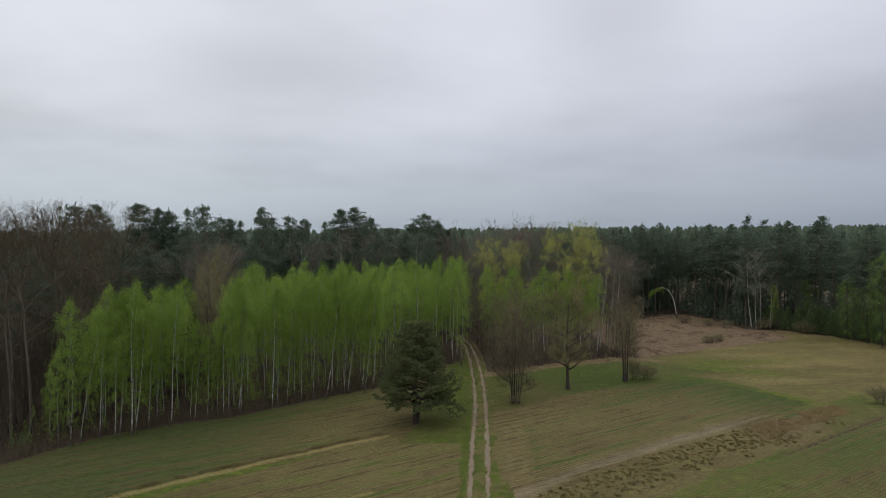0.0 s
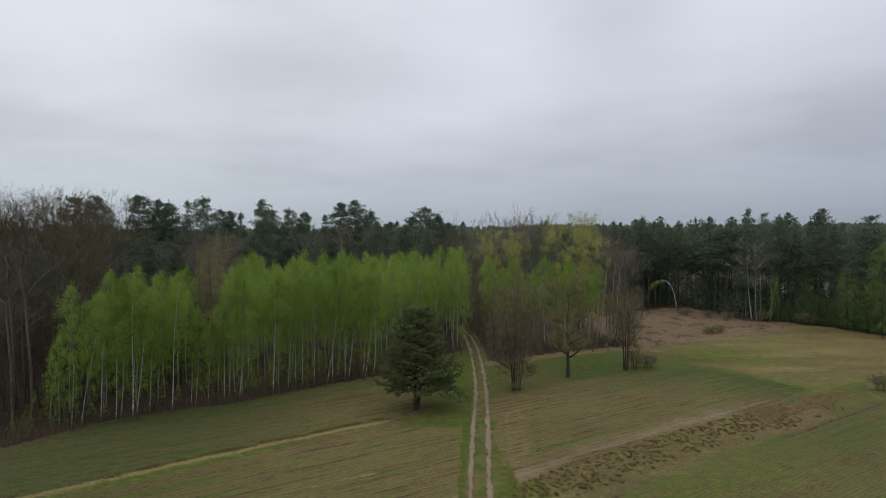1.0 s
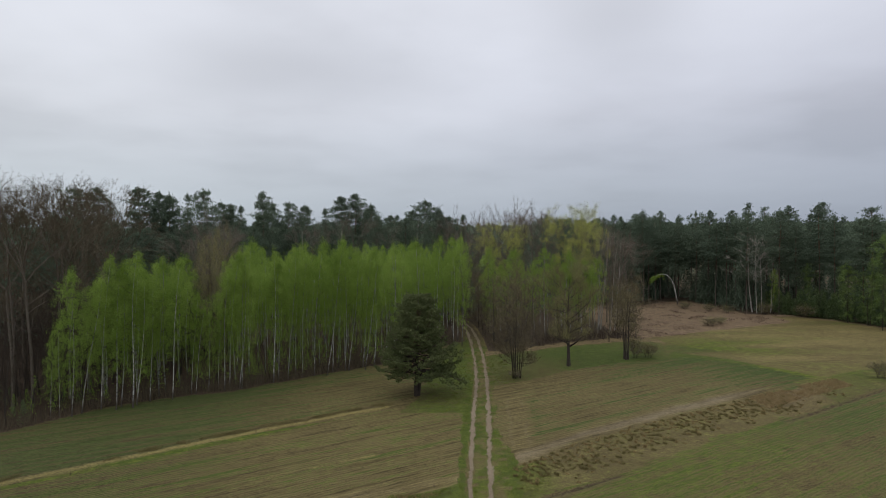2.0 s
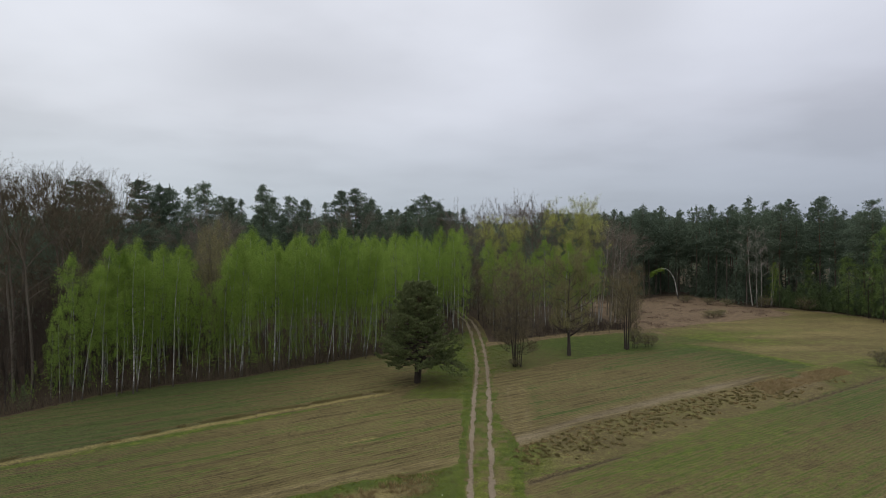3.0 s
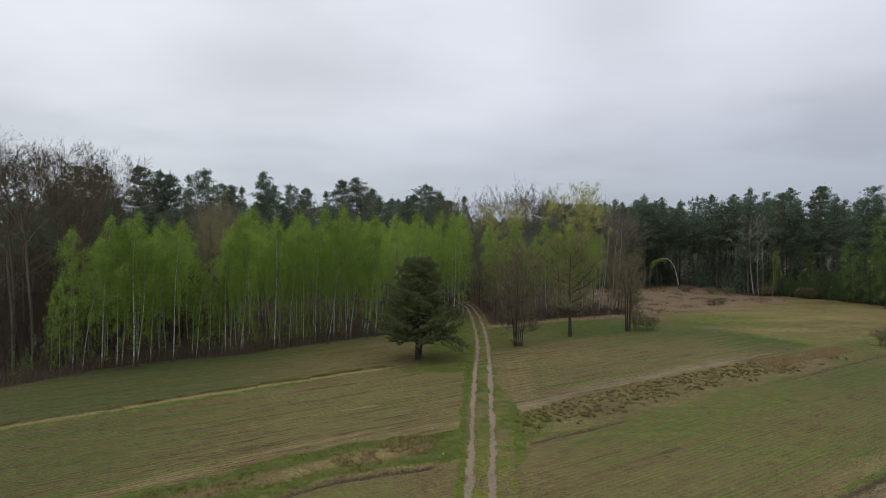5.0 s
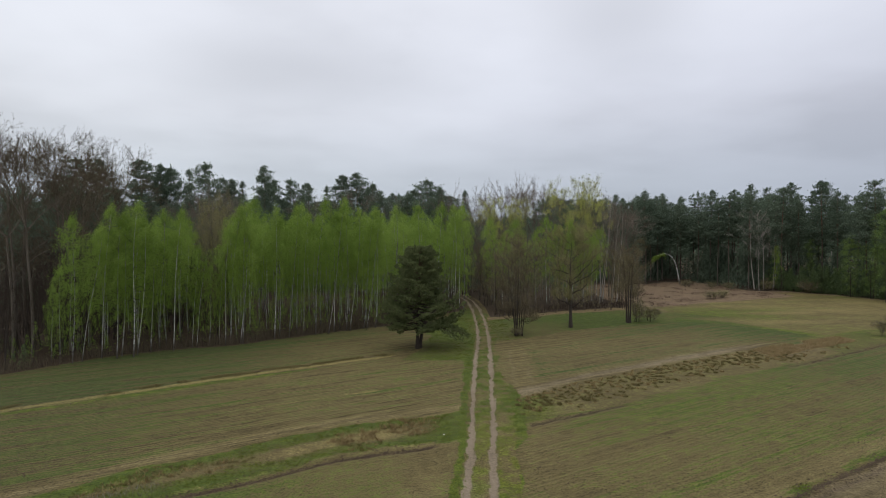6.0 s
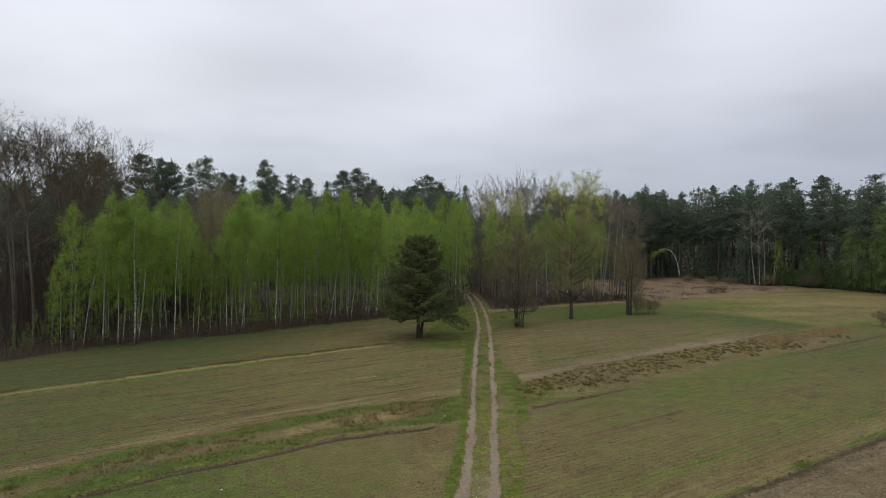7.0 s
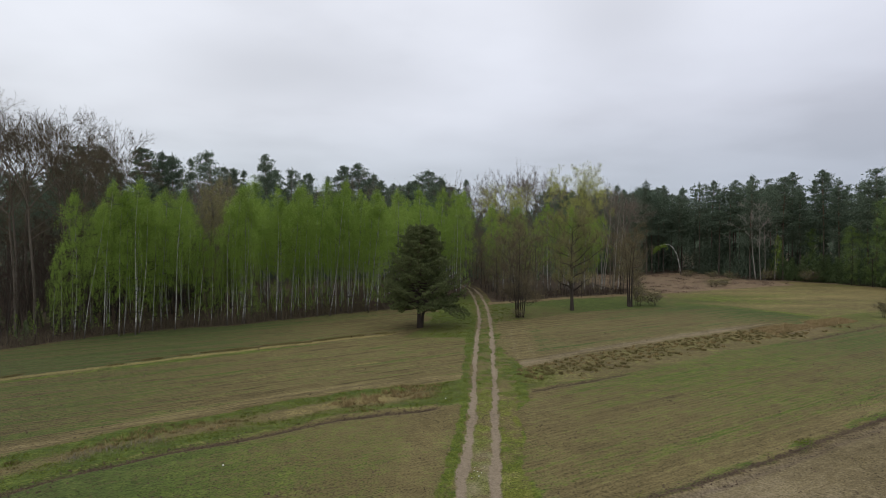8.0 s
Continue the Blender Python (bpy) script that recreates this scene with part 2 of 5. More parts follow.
    return surface(m, t, colour, 1.0, relief, 0.6, 0.08)


M_GROUND = ground_material()
M_BIRCH_LEAF = leaf_material("fresh_birch_leaves", (0.150, 0.236, 0.042), (0.305, 0.410, 0.098), 0.5)
M_POPLAR_LEAF = leaf_material("yellow_green_young_leaves", (0.33, 0.36, 0.08), (0.50, 0.51, 0.15), 0.5)
M_BUDS = leaf_material("olive_buds", (0.150, 0.138, 0.066), (0.265, 0.248, 0.112), 0.4)
M_BUDS_BROWN = leaf_material("brown_buds", (0.120, 0.102, 0.058), (0.215, 0.185, 0.102), 0.35)
M_BUSH_LEAF = leaf_material("dull_green_leaves", (0.080, 0.116, 0.056), (0.158, 0.212, 0.092), 0.45)
# forest needles, made paler and bluer: the distance haze is in their colour
M_NEEDLE_HAZED = leaf_material("hazed_pine_needles", (0.082, 0.112, 0.080), (0.142, 0.180, 0.124), 0.35)
M_NEEDLE_LONE = leaf_material("old_pine_needles", (0.060, 0.078, 0.037), (0.180, 0.204, 0.088), 0.2, 0.9)
M_PINE_BARK = bark_material("pine_bark", (0.095, 0.078, 0.064), (0.155, 0.106, 0.074), 13.0)
M_LONE_BARK = bark_material("dark_pine_bark", (0.050, 0.040, 0.033), (0.10, 0.065, 0.042), 8.0)
M_BARE_BARK = bark_material("grey_bark", (0.135, 0.115, 0.092), (0.13, 0.108, 0.085), 15.0)
M_ALDER_BARK = bark_material("dark_alder_bark", (0.052, 0.043, 0.036), (0.070, 0.058, 0.046), 6.0)
M_PALE_BARK = bark_material("pale_bark", (0.27, 0.25, 0.22), (0.30, 0.28, 0.245), 12.0)
M_TWIG = plain_material("grey_brown_twigs", (0.094, 0.077, 0.060), (0.205, 0.170, 0.136))
M_TWIG_DARK = plain_material("brown_twigs", (0.034, 0.026, 0.020), (0.078, 0.060, 0.044))
M_TWIG_BROWN = plain_material("alder_twigs", (0.060, 0.049, 0.033), (0.130, 0.106, 0.070))
M_PALE_TWIG = plain_material("pale_twigs", (0.22, 0.20, 0.17), (0.36, 0.335, 0.295))
M_EDGE_LEAF = leaf_material("mid_green_leaves", (0.115, 0.180, 0.055), (0.250, 0.345, 0.110), 0.5)
M_BIRCH_BARK = birch_bark_material()
M_DRY = plain_material("dry_grass", (0.115, 0.080, 0.034), (0.30, 0.23, 0.11), 0.8)
M_OLIVE = plain_material("olive_grass", (0.085, 0.072, 0.027), (0.180, 0.152, 0.062), 0.8)
M_GRASS = plain_material("green_grass", (0.056, 0.078, 0.010), (0.140, 0.158, 0.026), 0.6)
M_HEATH = plain_material("heath_stalks", (0.110, 0.078, 0.056), (0.220, 0.162, 0.115), 0.5)
M_DEAD = plain_material("dead_grey_stalks", (0.11, 0.095, 0.07), (0.24, 0.215, 0.17), 0.8)
M_MOSS = plain_material("yellow_moss", (0.066, 0.078, 0.013), (0.145, 0.148, 0.028), 0.6)
M_RUST = plain_material("rust_coloured_grass", (0.17, 0.125, 0.060), (0.32, 0.240, 0.122), 0.8)
M_STONE = plain_material("pale_stone", (0.36, 0.35, 0.33), (0.55, 0.54, 0.51), 9.0)
M_CLOD = plain_material("dark_soil", (0.045, 0.032, 0.022), (0.12, 0.09, 0.06))

# ---------------------------------------------------------------- mesh helpers

class Shape:
    """Collects corners and faces, then makes one mesh."""

    def __init__(self):
        self.v, self.f, self.n = [], [], 0

    def add(self, verts, faces):
        verts = np.asarray(verts, float).reshape(-1, 3)
        self.v.append(verts)
        self.f.extend([tuple(int(i) + self.n for i in face) for face in faces])
        self.n += len(verts)

    def triangles(self, corners):
        """corners: n x 3 x 3"""
        k = len(corners)
        if k:
            self.v.append(corners.reshape(-1, 3))
            idx = (np.arange(3 * k) + self.n).reshape(-1, 3)
            self.f.extend(map(tuple, idx.tolist()))
            self.n += 3 * k

    def tube(self, pts, radii, sides=6, tip=False):
        pts = np.asarray(pts, float)
        d = np.gradient(pts, axis=0)
        d /= np.linalg.norm(d, axis=1)[:, None] + 1e-9
        ref = np.array([0.31, 0.95, 0.05]) if abs(d[0][2]) > 0.6 else np.array([0.0, 0.0, 1.0])
        a = np.cross(d, ref)
        a /= np.linalg.norm(a, axis=1)[:, None] + 1e-9
        b = np.cross(d, a)
        ang = np.arange(sides) * 2 * math.pi / sides
        r = np.asarray(radii, float)[:, None, None]
        ring = pts[:, None, :] + r * (np.cos(ang)[None, :, None] * a[:, None, :] + np.sin(ang)[None, :, None] * b[:, None, :])
        n = len(pts)
        faces = []
        for i in range(n - 1 - (1 if tip else 0)):
            for j in range(sides):
                k = (j + 1) % sides
                faces.append((i * sides + j, i * sides + k, (i + 1) * sides + k, (i + 1) * sides + j))
        if tip:
            verts = np.vstack([ring[:-1].reshape(-1, 3), pts[-1:]])
            base, top = (n - 2) * sides, (n - 1) * sides
            faces += [(base + j, base + (j + 1) % sides, top) for j in range(sides)]
        else:
            verts = ring.reshape(-1, 3)
        self.add(verts, faces)

    def mesh(self, name, material, smooth=False):
        me = bpy.data.meshes.new(name)
        me.from_pydata(np.vstack(self.v).tolist(), [], self.f)
        me.materials.append(material)
        if smooth:
            me.polygons.foreach_set("use_smooth", np.ones(len(me.polygons), bool))
        me.update()
        return me


def part(name, shape, material, parent, label="", smooth=False, kind=""):
    ob = new(name, shape.mesh(name, material, smooth))
    ob.parent = parent
    tagged(ob, kind=kind)
    if label:
        ob["label"] = label
    return ob


def unit(rng, *shape):
    v = rng.normal(size=(*shape, 3))
    return v / (np.linalg.norm(v, axis=-1, keepdims=True) + 1e-9)


def leaf_triangles(rng, centres, low, high):
    size = rng.uniform(low, high, (len(centres), 1, 1))
    return centres[:, None, :] + unit(rng, len(centres), 3) * size


def spikes(rng, roots, ways, length, width):
    """Pointed needle tufts: from roots along ways."""
    n = len(roots)
    ln = length * rng.uniform(0.7, 1.25, (n, 1))
    side = np.cross(ways, unit(rng, n))
    side /= np.linalg.norm(side, axis=1)[:, None] + 1e-9
    w = width * rng.uniform(0.7, 1.3, (n, 1))
    return np.stack([roots - side * w, roots + side * w, roots + ways * ln], axis=1)


def lattice(seed, size=64):
    return np.random.default_rng(seed).random((size, size))


LATTICES = [lattice(k) for k in range(6)]


def value_noise(x, y, step, which=0):
    """Smooth noise, 0 to 1, with features about step metres across."""
    g = LATTICES[which]
    n = len(g)
    u, v = np.asarray(x, float) / step + 1000.0, np.asarray(y, float) / step + 1000.0
    i, j = np.floor(u).astype(int), np.floor(v).astype(int)
    a, b = u - i, v - j
    a, b = a * a * (3 - 2 * a), b * b * (3 - 2 * b)
    i0, j0, i1, j1 = i % n, j % n, (i + 1) % n, (j + 1) % n
    return (g[i0, j0] * (1 - a) + g[i1, j0] * a) * (1 - b) + (g[i0, j1] * (1 - a) + g[i1, j1] * a) * b


def step_up(v, a, b):
    s = np.clip((v - a) / (b - a), 0, 1)
    return s * s * (3 - 2 * s)


# ---------------------------------------------------------------- plan of the place
def line(*pts):
    p = np.array(pts, float)

    def at(x):
        x = np.asarray(x, float)
        y = np.interp(x, p[:, 0], p[:, 1])
        s0 = (p[1, 1] - p[0, 1]) / (p[1, 0] - p[0, 0])
        s1 = (p[-1, 1] - p[-2, 1]) / (p[-1, 0] - p[-2, 0])
        y = np.where(x < p[0, 0], p[0, 1] + (x - p[0, 0]) * s0, y)
        return np.where(x > p[-1, 0], p[-1, 1] + (x - p[-1, 0]) * s1, y)
    return at


def upright(*pts):
    p = np.array(pts, float)
    return lambda y: np.interp(y, p[:, 1], p[:, 0])


BIRCH_EDGE = line((-70, 50), (-46.5, 64), (-41, 73), (-35, 77.5), (-27, 81), (-17.6, 89.5), (-9, 97), (0, 111), (4, 116))
STRAW = line((-37.3, 50.8), (-30.7, 55.9), (-22.5, 62.1), (-16.3, 66.3), (-11.5, 69.8), (-6, 72.8))
STRAW_2 = line((-29.6, 40), (-20.3, 47.1), (-14.3, 52.1), (-9.9, 54.7))
TUFT_L_UP = line((-24.4, 33), (-19.4, 38), (-11.9, 43.1), (-6.4, 46.6), (-0.4, 49.4))
TUFT_L_LOW = line((-21, 28.6), (-18.8, 31.4), (-15.6, 34.1), (-11.7, 36.5), (-7.3, 39.8), (-2.3, 41.6), (-0.4, 42.6))
RUT_L = upright((-2.3, 0), (0.2, 27.6), (0.75, 33.5), (1.3, 39.7), (1.6, 45.2), (2.1, 55), (3.1, 70), (4.1, 84), (4.6, 98), (4.7, 115), (4.3, 130), (1.5, 150))
RUT_R = upright((-0.7, 0), (1.8, 27.6), (2.3, 33.5), (2.75, 39.7), (3.3, 46.8), (3.85, 56), (4.8, 70), (5.7, 87), (6.15, 103), (6.1, 117), (5.5, 131), (2.7, 150))
TUFT_R_UP = line((6.6, 54), (13.8, 60), (23, 66.2), (33.4, 72.6), (43.7, 78.6), (51.8, 83.4))
TUFT_R_LOW = line((6, 46.8), (14.3, 52), (26.5, 60.4), (37.8, 67.2), (55, 78.5))
FIELD_A_TOP = line((7, 82), (9.1, 83.3), (17.6, 90.2), (27.6, 96.3), (36, 98.8), (38.5, 100), (44.8, 94.5), (50.1, 84.8), (53, 80))
GRASS_TOP = line((6, 101), (20.6, 109.3), (32, 114), (38, 113), (44, 106))
SOIL_R = line((9.5, 27.6), (13.6, 29.9), (18.9, 33.3), (27.3, 38.8))
WOOD_R = line((40, 168), (53.4, 168), (62, 176), (70, 174), (72.4, 150), (81.6, 147), (87, 139), (92, 124), (104, 92))


FURROWS = ((TUFT_L_LOW, -40, -0.8), (SOIL_R, 8, 46), (TUFT_R_LOW, 6, 15), (TUFT_R_LOW, 36, 72))


def height(x, y):
    """The lie of the land."""
    x, y = np.asarray(x, float), np.asarray(y, float)
    z = 0.25 * (value_noise(x, y, 38, 1) - 0.5) + 0.07 * (value_noise(x, y, 5, 2) - 0.5)
    for rut in (RUT_L, RUT_R):
        z = z - 0.11 * np.exp(-((x - rut(y)) / 0.28) ** 2)
    for furrow, a, b in FURROWS:
        z = z - 0.15 * np.exp(-((y - furrow(x) + 0.65) / 0.34) ** 2) * (x > a) * (x < b)
    return z + 11 * step_up(y, 380, 1500)


def spot(x, y, sink=0.0):
    return float(height(x, y)) - sink


def covers(x, y):
    """How much grass, straw, sand, heath, leaf litter and working in rows there is at a place; and which piece of land it is."""
    wob = 1.3 * (value_noise(x, y, 4.5, 0) - 0.5) + 0.7 * (value_noise(x, y, 1.4, 3) - 0.5)
    big = value_noise(x, y, 13, 4)
    yy = y + wob
    xl, xr = RUT_L(y), RUT_R(y)
    mid = 0.5 * (xl + xr)
    left = x < mid
    zero = np.zeros_like(x)
    grass, straw, sand, heath, litter, rows, cereal, moss = (zero.copy() for _ in range(8))
    zone = np.zeros(x.shape, int)

    def lay(mask, number, **values):
        zone[mask] = number
        for key, v in values.items():
            target = {"grass": grass, "straw": straw, "sand": sand, "heath": heath, "litter": litter, "rows": rows, "cereal": cereal, "moss": moss}[key]
            target[mask] = (v if np.isscalar(v) else v[mask])

    # west of the track
    near = left & (yy < TUFT_L_LOW(x))
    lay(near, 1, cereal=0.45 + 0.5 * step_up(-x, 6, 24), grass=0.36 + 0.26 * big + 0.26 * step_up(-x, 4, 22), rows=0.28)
    grass[near] = (grass * (1 - 0.4 * np.exp(-((x - xl + 2.4) / 1.3) ** 2)))[near]
    tuft = left & (yy >= TUFT_L_LOW(x)) & (yy < TUFT_L_UP(x))
    across = (y - TUFT_L_LOW(x)) / (TUFT_L_UP(x) - TUFT_L_LOW(x))
    ragged = value_noise(x, y, 2.6, 3)
    core = np.exp(-((across - 0.52) / 0.20) ** 2) * step_up(-x, 0.5, 3)
    dead = np.exp(-(((x + 19.2) / 2.4) ** 2 + ((across - 0.42) / 0.16) ** 2))
    lay(tuft, 2, cereal=0.45, grass=0.78 - 0.52 * core * (0.45 + 0.9 * ragged) + 0.25 * (big - 0.5), straw=np.clip(core * (0.12 + 0.55 * step_up(x, -14, -9) * (1 - step_up(x, -5, -2))) * (0.4 + 1.1 * ragged) - 0.4 * dead, 0, 1), litter=np.clip(0.22 * core * ragged, 0, 1), rows=0.0)
    brown = left & (yy >= TUFT_L_UP(x)) & (y < STRAW(x))
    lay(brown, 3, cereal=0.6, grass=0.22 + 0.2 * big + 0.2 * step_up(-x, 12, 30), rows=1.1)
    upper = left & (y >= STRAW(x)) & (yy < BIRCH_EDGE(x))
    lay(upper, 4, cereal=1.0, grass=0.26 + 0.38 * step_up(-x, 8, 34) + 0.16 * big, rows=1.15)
    for where, half, much in ((STRAW, 0.62, 0.95), (STRAW_2, 0.26, 0.75)):
        dist = (y + 0.35 * wob - where(x)) * 0.82
        s = np.exp(-(dist / half) ** 2) * much * step_up(-x, 5.5, 7.5)
        if where is STRAW_2:
            s = s * step_up(value_noise(x, y * 0.2, 5.0, 3), 0.1, 0.45)
        straw[left] = np.maximum(straw, s)[left]
    below = np.exp(-(((y + 0.4 * wob - STRAW(x)) * 0.82 + 1.3) / 0.8) ** 2) * step_up(-x, 8, 18)
    grass[left] = np.maximum(grass, 0.85 * below)[left]
    cereal[left] = (cereal * (1 - 0.9 * below))[left]
    tan = np.exp(-(((yy - TUFT_L_UP(x)) * 0.82 - 1.3) / 0.9) ** 2)
    sand[brown] = (0.22 * tan)[brown]
    grass[brown] = (grass * (1 - tan))[brown]
    # the fields get darker towards the west, mixed in through the litter colour
    west_dark = 0.42 * step_up(-x, 12, 36) * (0.6 + 0.8 * big)
    for patch, dark_weight in ((near, 0.7), (brown, 0.5), (upper, 0.45)):
        litter[patch] = np.maximum(litter, dark_weight * west_dark * (1 - below))[patch]
    # the turf between the old pine and the track
    turf = left & (x > -5.2 + 0.12 * (y - 66) + 1.8 * wob) & (y > 69.5) & (yy < BIRCH_EDGE(x) + 3)
    lay(turf, 5, cereal=0.4, grass=0.58 + 0.3 * big, straw=0.25 * big, rows=0.0)
    wood = left & (yy >= BIRCH_EDGE(x)) & ((x < mid - 2.0 + 0.5 * wob) | (y > 134))
    lay(wood, 6, litter=1.0, grass=0.1)
    # east of the track
    bare = ~left & (y + 0.3 * wob < SOIL_R(x))
    lay(bare, 7, grass=0.02 + 0.04 * big, sand=0.36 + 0.2 * (big - 0.5), rows=0.3)
    ridge = np.exp(-(((y + 0.5 * wob - SOIL_R(x)) * 0.85 - 0.6) / 0.5) ** 2)
    crop = ~left & (y + 0.3 * wob >= SOIL_R(x)) & (yy < TUFT_R_LOW(x))
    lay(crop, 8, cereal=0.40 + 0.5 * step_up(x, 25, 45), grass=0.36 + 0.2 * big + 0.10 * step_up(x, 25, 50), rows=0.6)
    strip = np.exp(-(((y + 0.5 * wob - SOIL_R(x)) * 0.85 - 1.3) / 1.1) ** 2)
    grass[crop] = (grass * (1 - 0.75 * strip) + 0.5 * ridge * step_up(value_noise(x, y, 2.2, 2), 0.5, 0.65))[crop]
    # a narrow darker line in the litter colour beside the bare field
    litter[~left] = np.maximum(litter, 0.75 * np.exp(-(((y + 0.3 * wob - SOIL_R(x)) * 0.85 - 0.15) / 0.22) ** 2))[~left]
    by_track = np.exp(-((x - xr - 3.4) / 1.5) ** 2)
    grass[crop] = (grass * (1 - 0.25 * by_track))[crop]
    tuft_r = ~left & (yy >= TUFT_R_LOW(x)) & (yy < TUFT_R_UP(x))
    across = (y - TUFT_R_LOW(x)) / (TUFT_R_UP(x) - TUFT_R_LOW(x))
    lay(tuft_r, 9, grass=0.25 + 0.30 * step_up(x, 40, 50) + 0.4 * (1 - step_up(x, 7, 10)) + 0.3 * (big - 0.5), straw=0.20 + 0.3 * (value_noise(x, y, 2.6, 3) - 0.5), litter=0.16, rows=0.0)
    rusty = tuft_r & (x > 36) & (x < 51)
    heath[rusty] = (0.35 * step_up(x, 36, 41) * (1 - step_up(x, 47, 51)) * step_up(across, 0.2, 0.6))[rusty]
    field = ~left & (yy >= TUFT_R_UP(x)) & (yy < FIELD_A_TOP(x))
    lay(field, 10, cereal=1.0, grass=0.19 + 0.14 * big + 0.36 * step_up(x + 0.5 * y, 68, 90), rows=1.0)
    shade_side = np.exp(-((FIELD_A_TOP(x) - y + wob) / 8.0) ** 2) * step_up(x, 14, 28)
    grass[field] = (grass + 0.16 * shade_side)[field]
    tan = np.exp(-(((yy - TUFT_R_UP(x)) * 0.85 - 1.6) / 1.3) ** 2) * step_up(-x, -46, -36)
    sand[field] = (0.48 * tan)[field]
    grass[field] = (grass * (1 - 0.9 * tan))[field]
    head = np.exp(-((x - xr - 3.2) / 1.6) ** 2) * step_up(y, 54, 60) * (1 - step_up(y, 73, 80))
    sand[field] = np.maximum(sand, 0.16 * head * (0.4 + big))[field]
    for gap in (2.2, 3.9):   # where tractors turn in from the track
        mark = np.exp(-((x - xr - gap - 0.010 * (y - 55) + 0.4 * wob) / 0.34) ** 2) * step_up(y, 55, 60) * (1 - step_up(y, 74, 80))
        sand[field] = np.maximum(sand, 0.26 * mark)[field]
    strip = np.exp(-((x - xr - 5.2 + 0.3 * wob) / 0.5) ** 2) * step_up(y, 57, 61) * (1 - step_up(y, 72, 76))
    grass[field] = (grass * (1 - 0.7 * head) + 0.18 * strip)[field]
    green = ~left & (yy >= FIELD_A_TOP(x)) & (yy < GRASS_TOP(x)) & (x < 47)
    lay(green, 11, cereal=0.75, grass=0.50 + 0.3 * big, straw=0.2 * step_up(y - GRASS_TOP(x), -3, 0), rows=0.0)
    meadow = ~left & (yy >= FIELD_A_TOP(x)) & (yy >= TUFT_R_UP(x)) & (x + 0.5 * wob >= 36 + 0.16 * (y - 96)) & (yy < WOOD_R(x))
    edge = np.exp(-((y + 0.6 * wob - FIELD_A_TOP(x) - 1.4) / 1.7) ** 2)
    lay(meadow, 12, moss=0.2 * edge, grass=0.22 + 0.18 * big + 0.5 * edge, straw=np.clip(0.34 - 0.5 * edge + 0.15 * (big - 0.5), 0, 1), rows=0.25)
    lush = np.exp(-(((x - 43) / 11) ** 2 + ((y - 106 - 0.25 * (x - 42) + 3 * wob) / 6) ** 2))
    bands = value_noise(x * 0.25, y, 3.5, 2)
    grass[meadow] = (grass + 0.3 * lush + 0.35 * (bands - 0.5))[meadow]
    straw[meadow] = np.clip(straw * (1 - 0.7 * lush) - 0.4 * (bands - 0.5), 0, 1)[meadow]
    rank = ~left & (x > 46) & (x < 75) & (yy >= TUFT_R_LOW(x)) & (yy < TUFT_R_LOW(x) + 10 - 0.18 * (x - 46))
    lay(rank, 12, grass=0.66 + 0.4 * (big - 0.5), straw=np.clip(0.10 + 0.7 * (value_noise(x, y, 3.0, 5) - 0.5), 0, 1), cereal=0.25, rows=0.0)
    heathy = (x > 33) & (yy > 119 + 0.50 * (x - 42)) & (yy < WOOD_R(x) + 2) & (x < 76 + wob) | (~left & (yy > WOOD_R(x) - 3.0) & (yy < WOOD_R(x)) & (x > 68))
    lay(heathy, 13, heath=0.9, straw=0.2 * big, grass=0.12, rows=0.0)
    brown_edge = ~left & (yy >= GRASS_TOP(x)) & (x < 40) & (y < 135) & (yy < GRASS_TOP(x) + 3.5)
    lay(brown_edge, 13, heath=0.5, straw=0.2, grass=0.2, rows=0.0)
    wood_e = ~left & ((yy >= WOOD_R(x)) | ((yy >= GRASS_TOP(x) + 3.5) & (x < 34)))
    lay(wood_e & (x > xr + 1.2), 6, litter=1.0, grass=0.1, rows=0.0)
    # along each furrow the grass thins and the litter colour draws a darker line
    for furrow, a, b in FURROWS:
        lip = (x > a) & (x < b)
        gap = np.exp(-((y + 0.25 * wob - furrow(x) + 0.6) / 0.4) ** 2)
        grass[lip] = (grass * (1 - 0.35 * gap))[lip]
        straw[lip] = np.maximum(straw, (0.35 if b < 8 else 0.0) * np.exp(-((y + 0.25 * wob - furrow(x) - 0.15) / 0.3) ** 2))[lip]
        litter[(x > a) & (x < b)] = np.maximum(litter, 1.0 * np.exp(-((y + 0.12 * wob - furrow(x) + 0.55) / 0.20) ** 2) * (0.7 + 0.4 * big))[(x > a) & (x < b)]
    litter[left] = np.maximum(litter, 0.5 * np.exp(-(((y + 0.4 * wob - STRAW(x)) * 0.82 - 0.75) / 0.3) ** 2) * step_up(-x, 6, 9))[left]
    # the track, its verges and its two ruts
    on = (x > xl - 1.0 + 0.45 * wob - 0.15 * step_up(y, 42, 50)) & (x < xr + 1.7 + 0.8 * wob + 0.7 * step_up(y, 38, 46) - 1.5 * step_up(y, 54, 64))
    lay(on, 14, cereal=0.5 * step_up(y, 40, 52), grass=0.60 + 0.3 * (big - 0.5) + 0.6 * (value_noise(x, y, 0.7, 2) - 0.5), straw=0.14 * (1 - 0.7 * step_up(y, 45, 60)), rows=0.0, heath=0.0, litter=0.0, sand=0.0)
    yellow = on & (x > xr + 0.3)
    grass[yellow] = (grass + 0.14 * (1 - step_up(y, 36, 46)))[yellow]
    straw[yellow] = (0.30 * (1 - step_up(y, 44, 56)) * value_noise(x, y, 1.0, 5))[yellow]
    moss[yellow] = (np.clip(1.5 * value_noise(x, y, 1.7, 4) - 0.15, 0, 1) * (1 - 0.6 * step_up(y, 40, 50)) * (1 - step_up(y, 56, 66)))[yellow]
    between = on & (x > xl) & (x < xr)
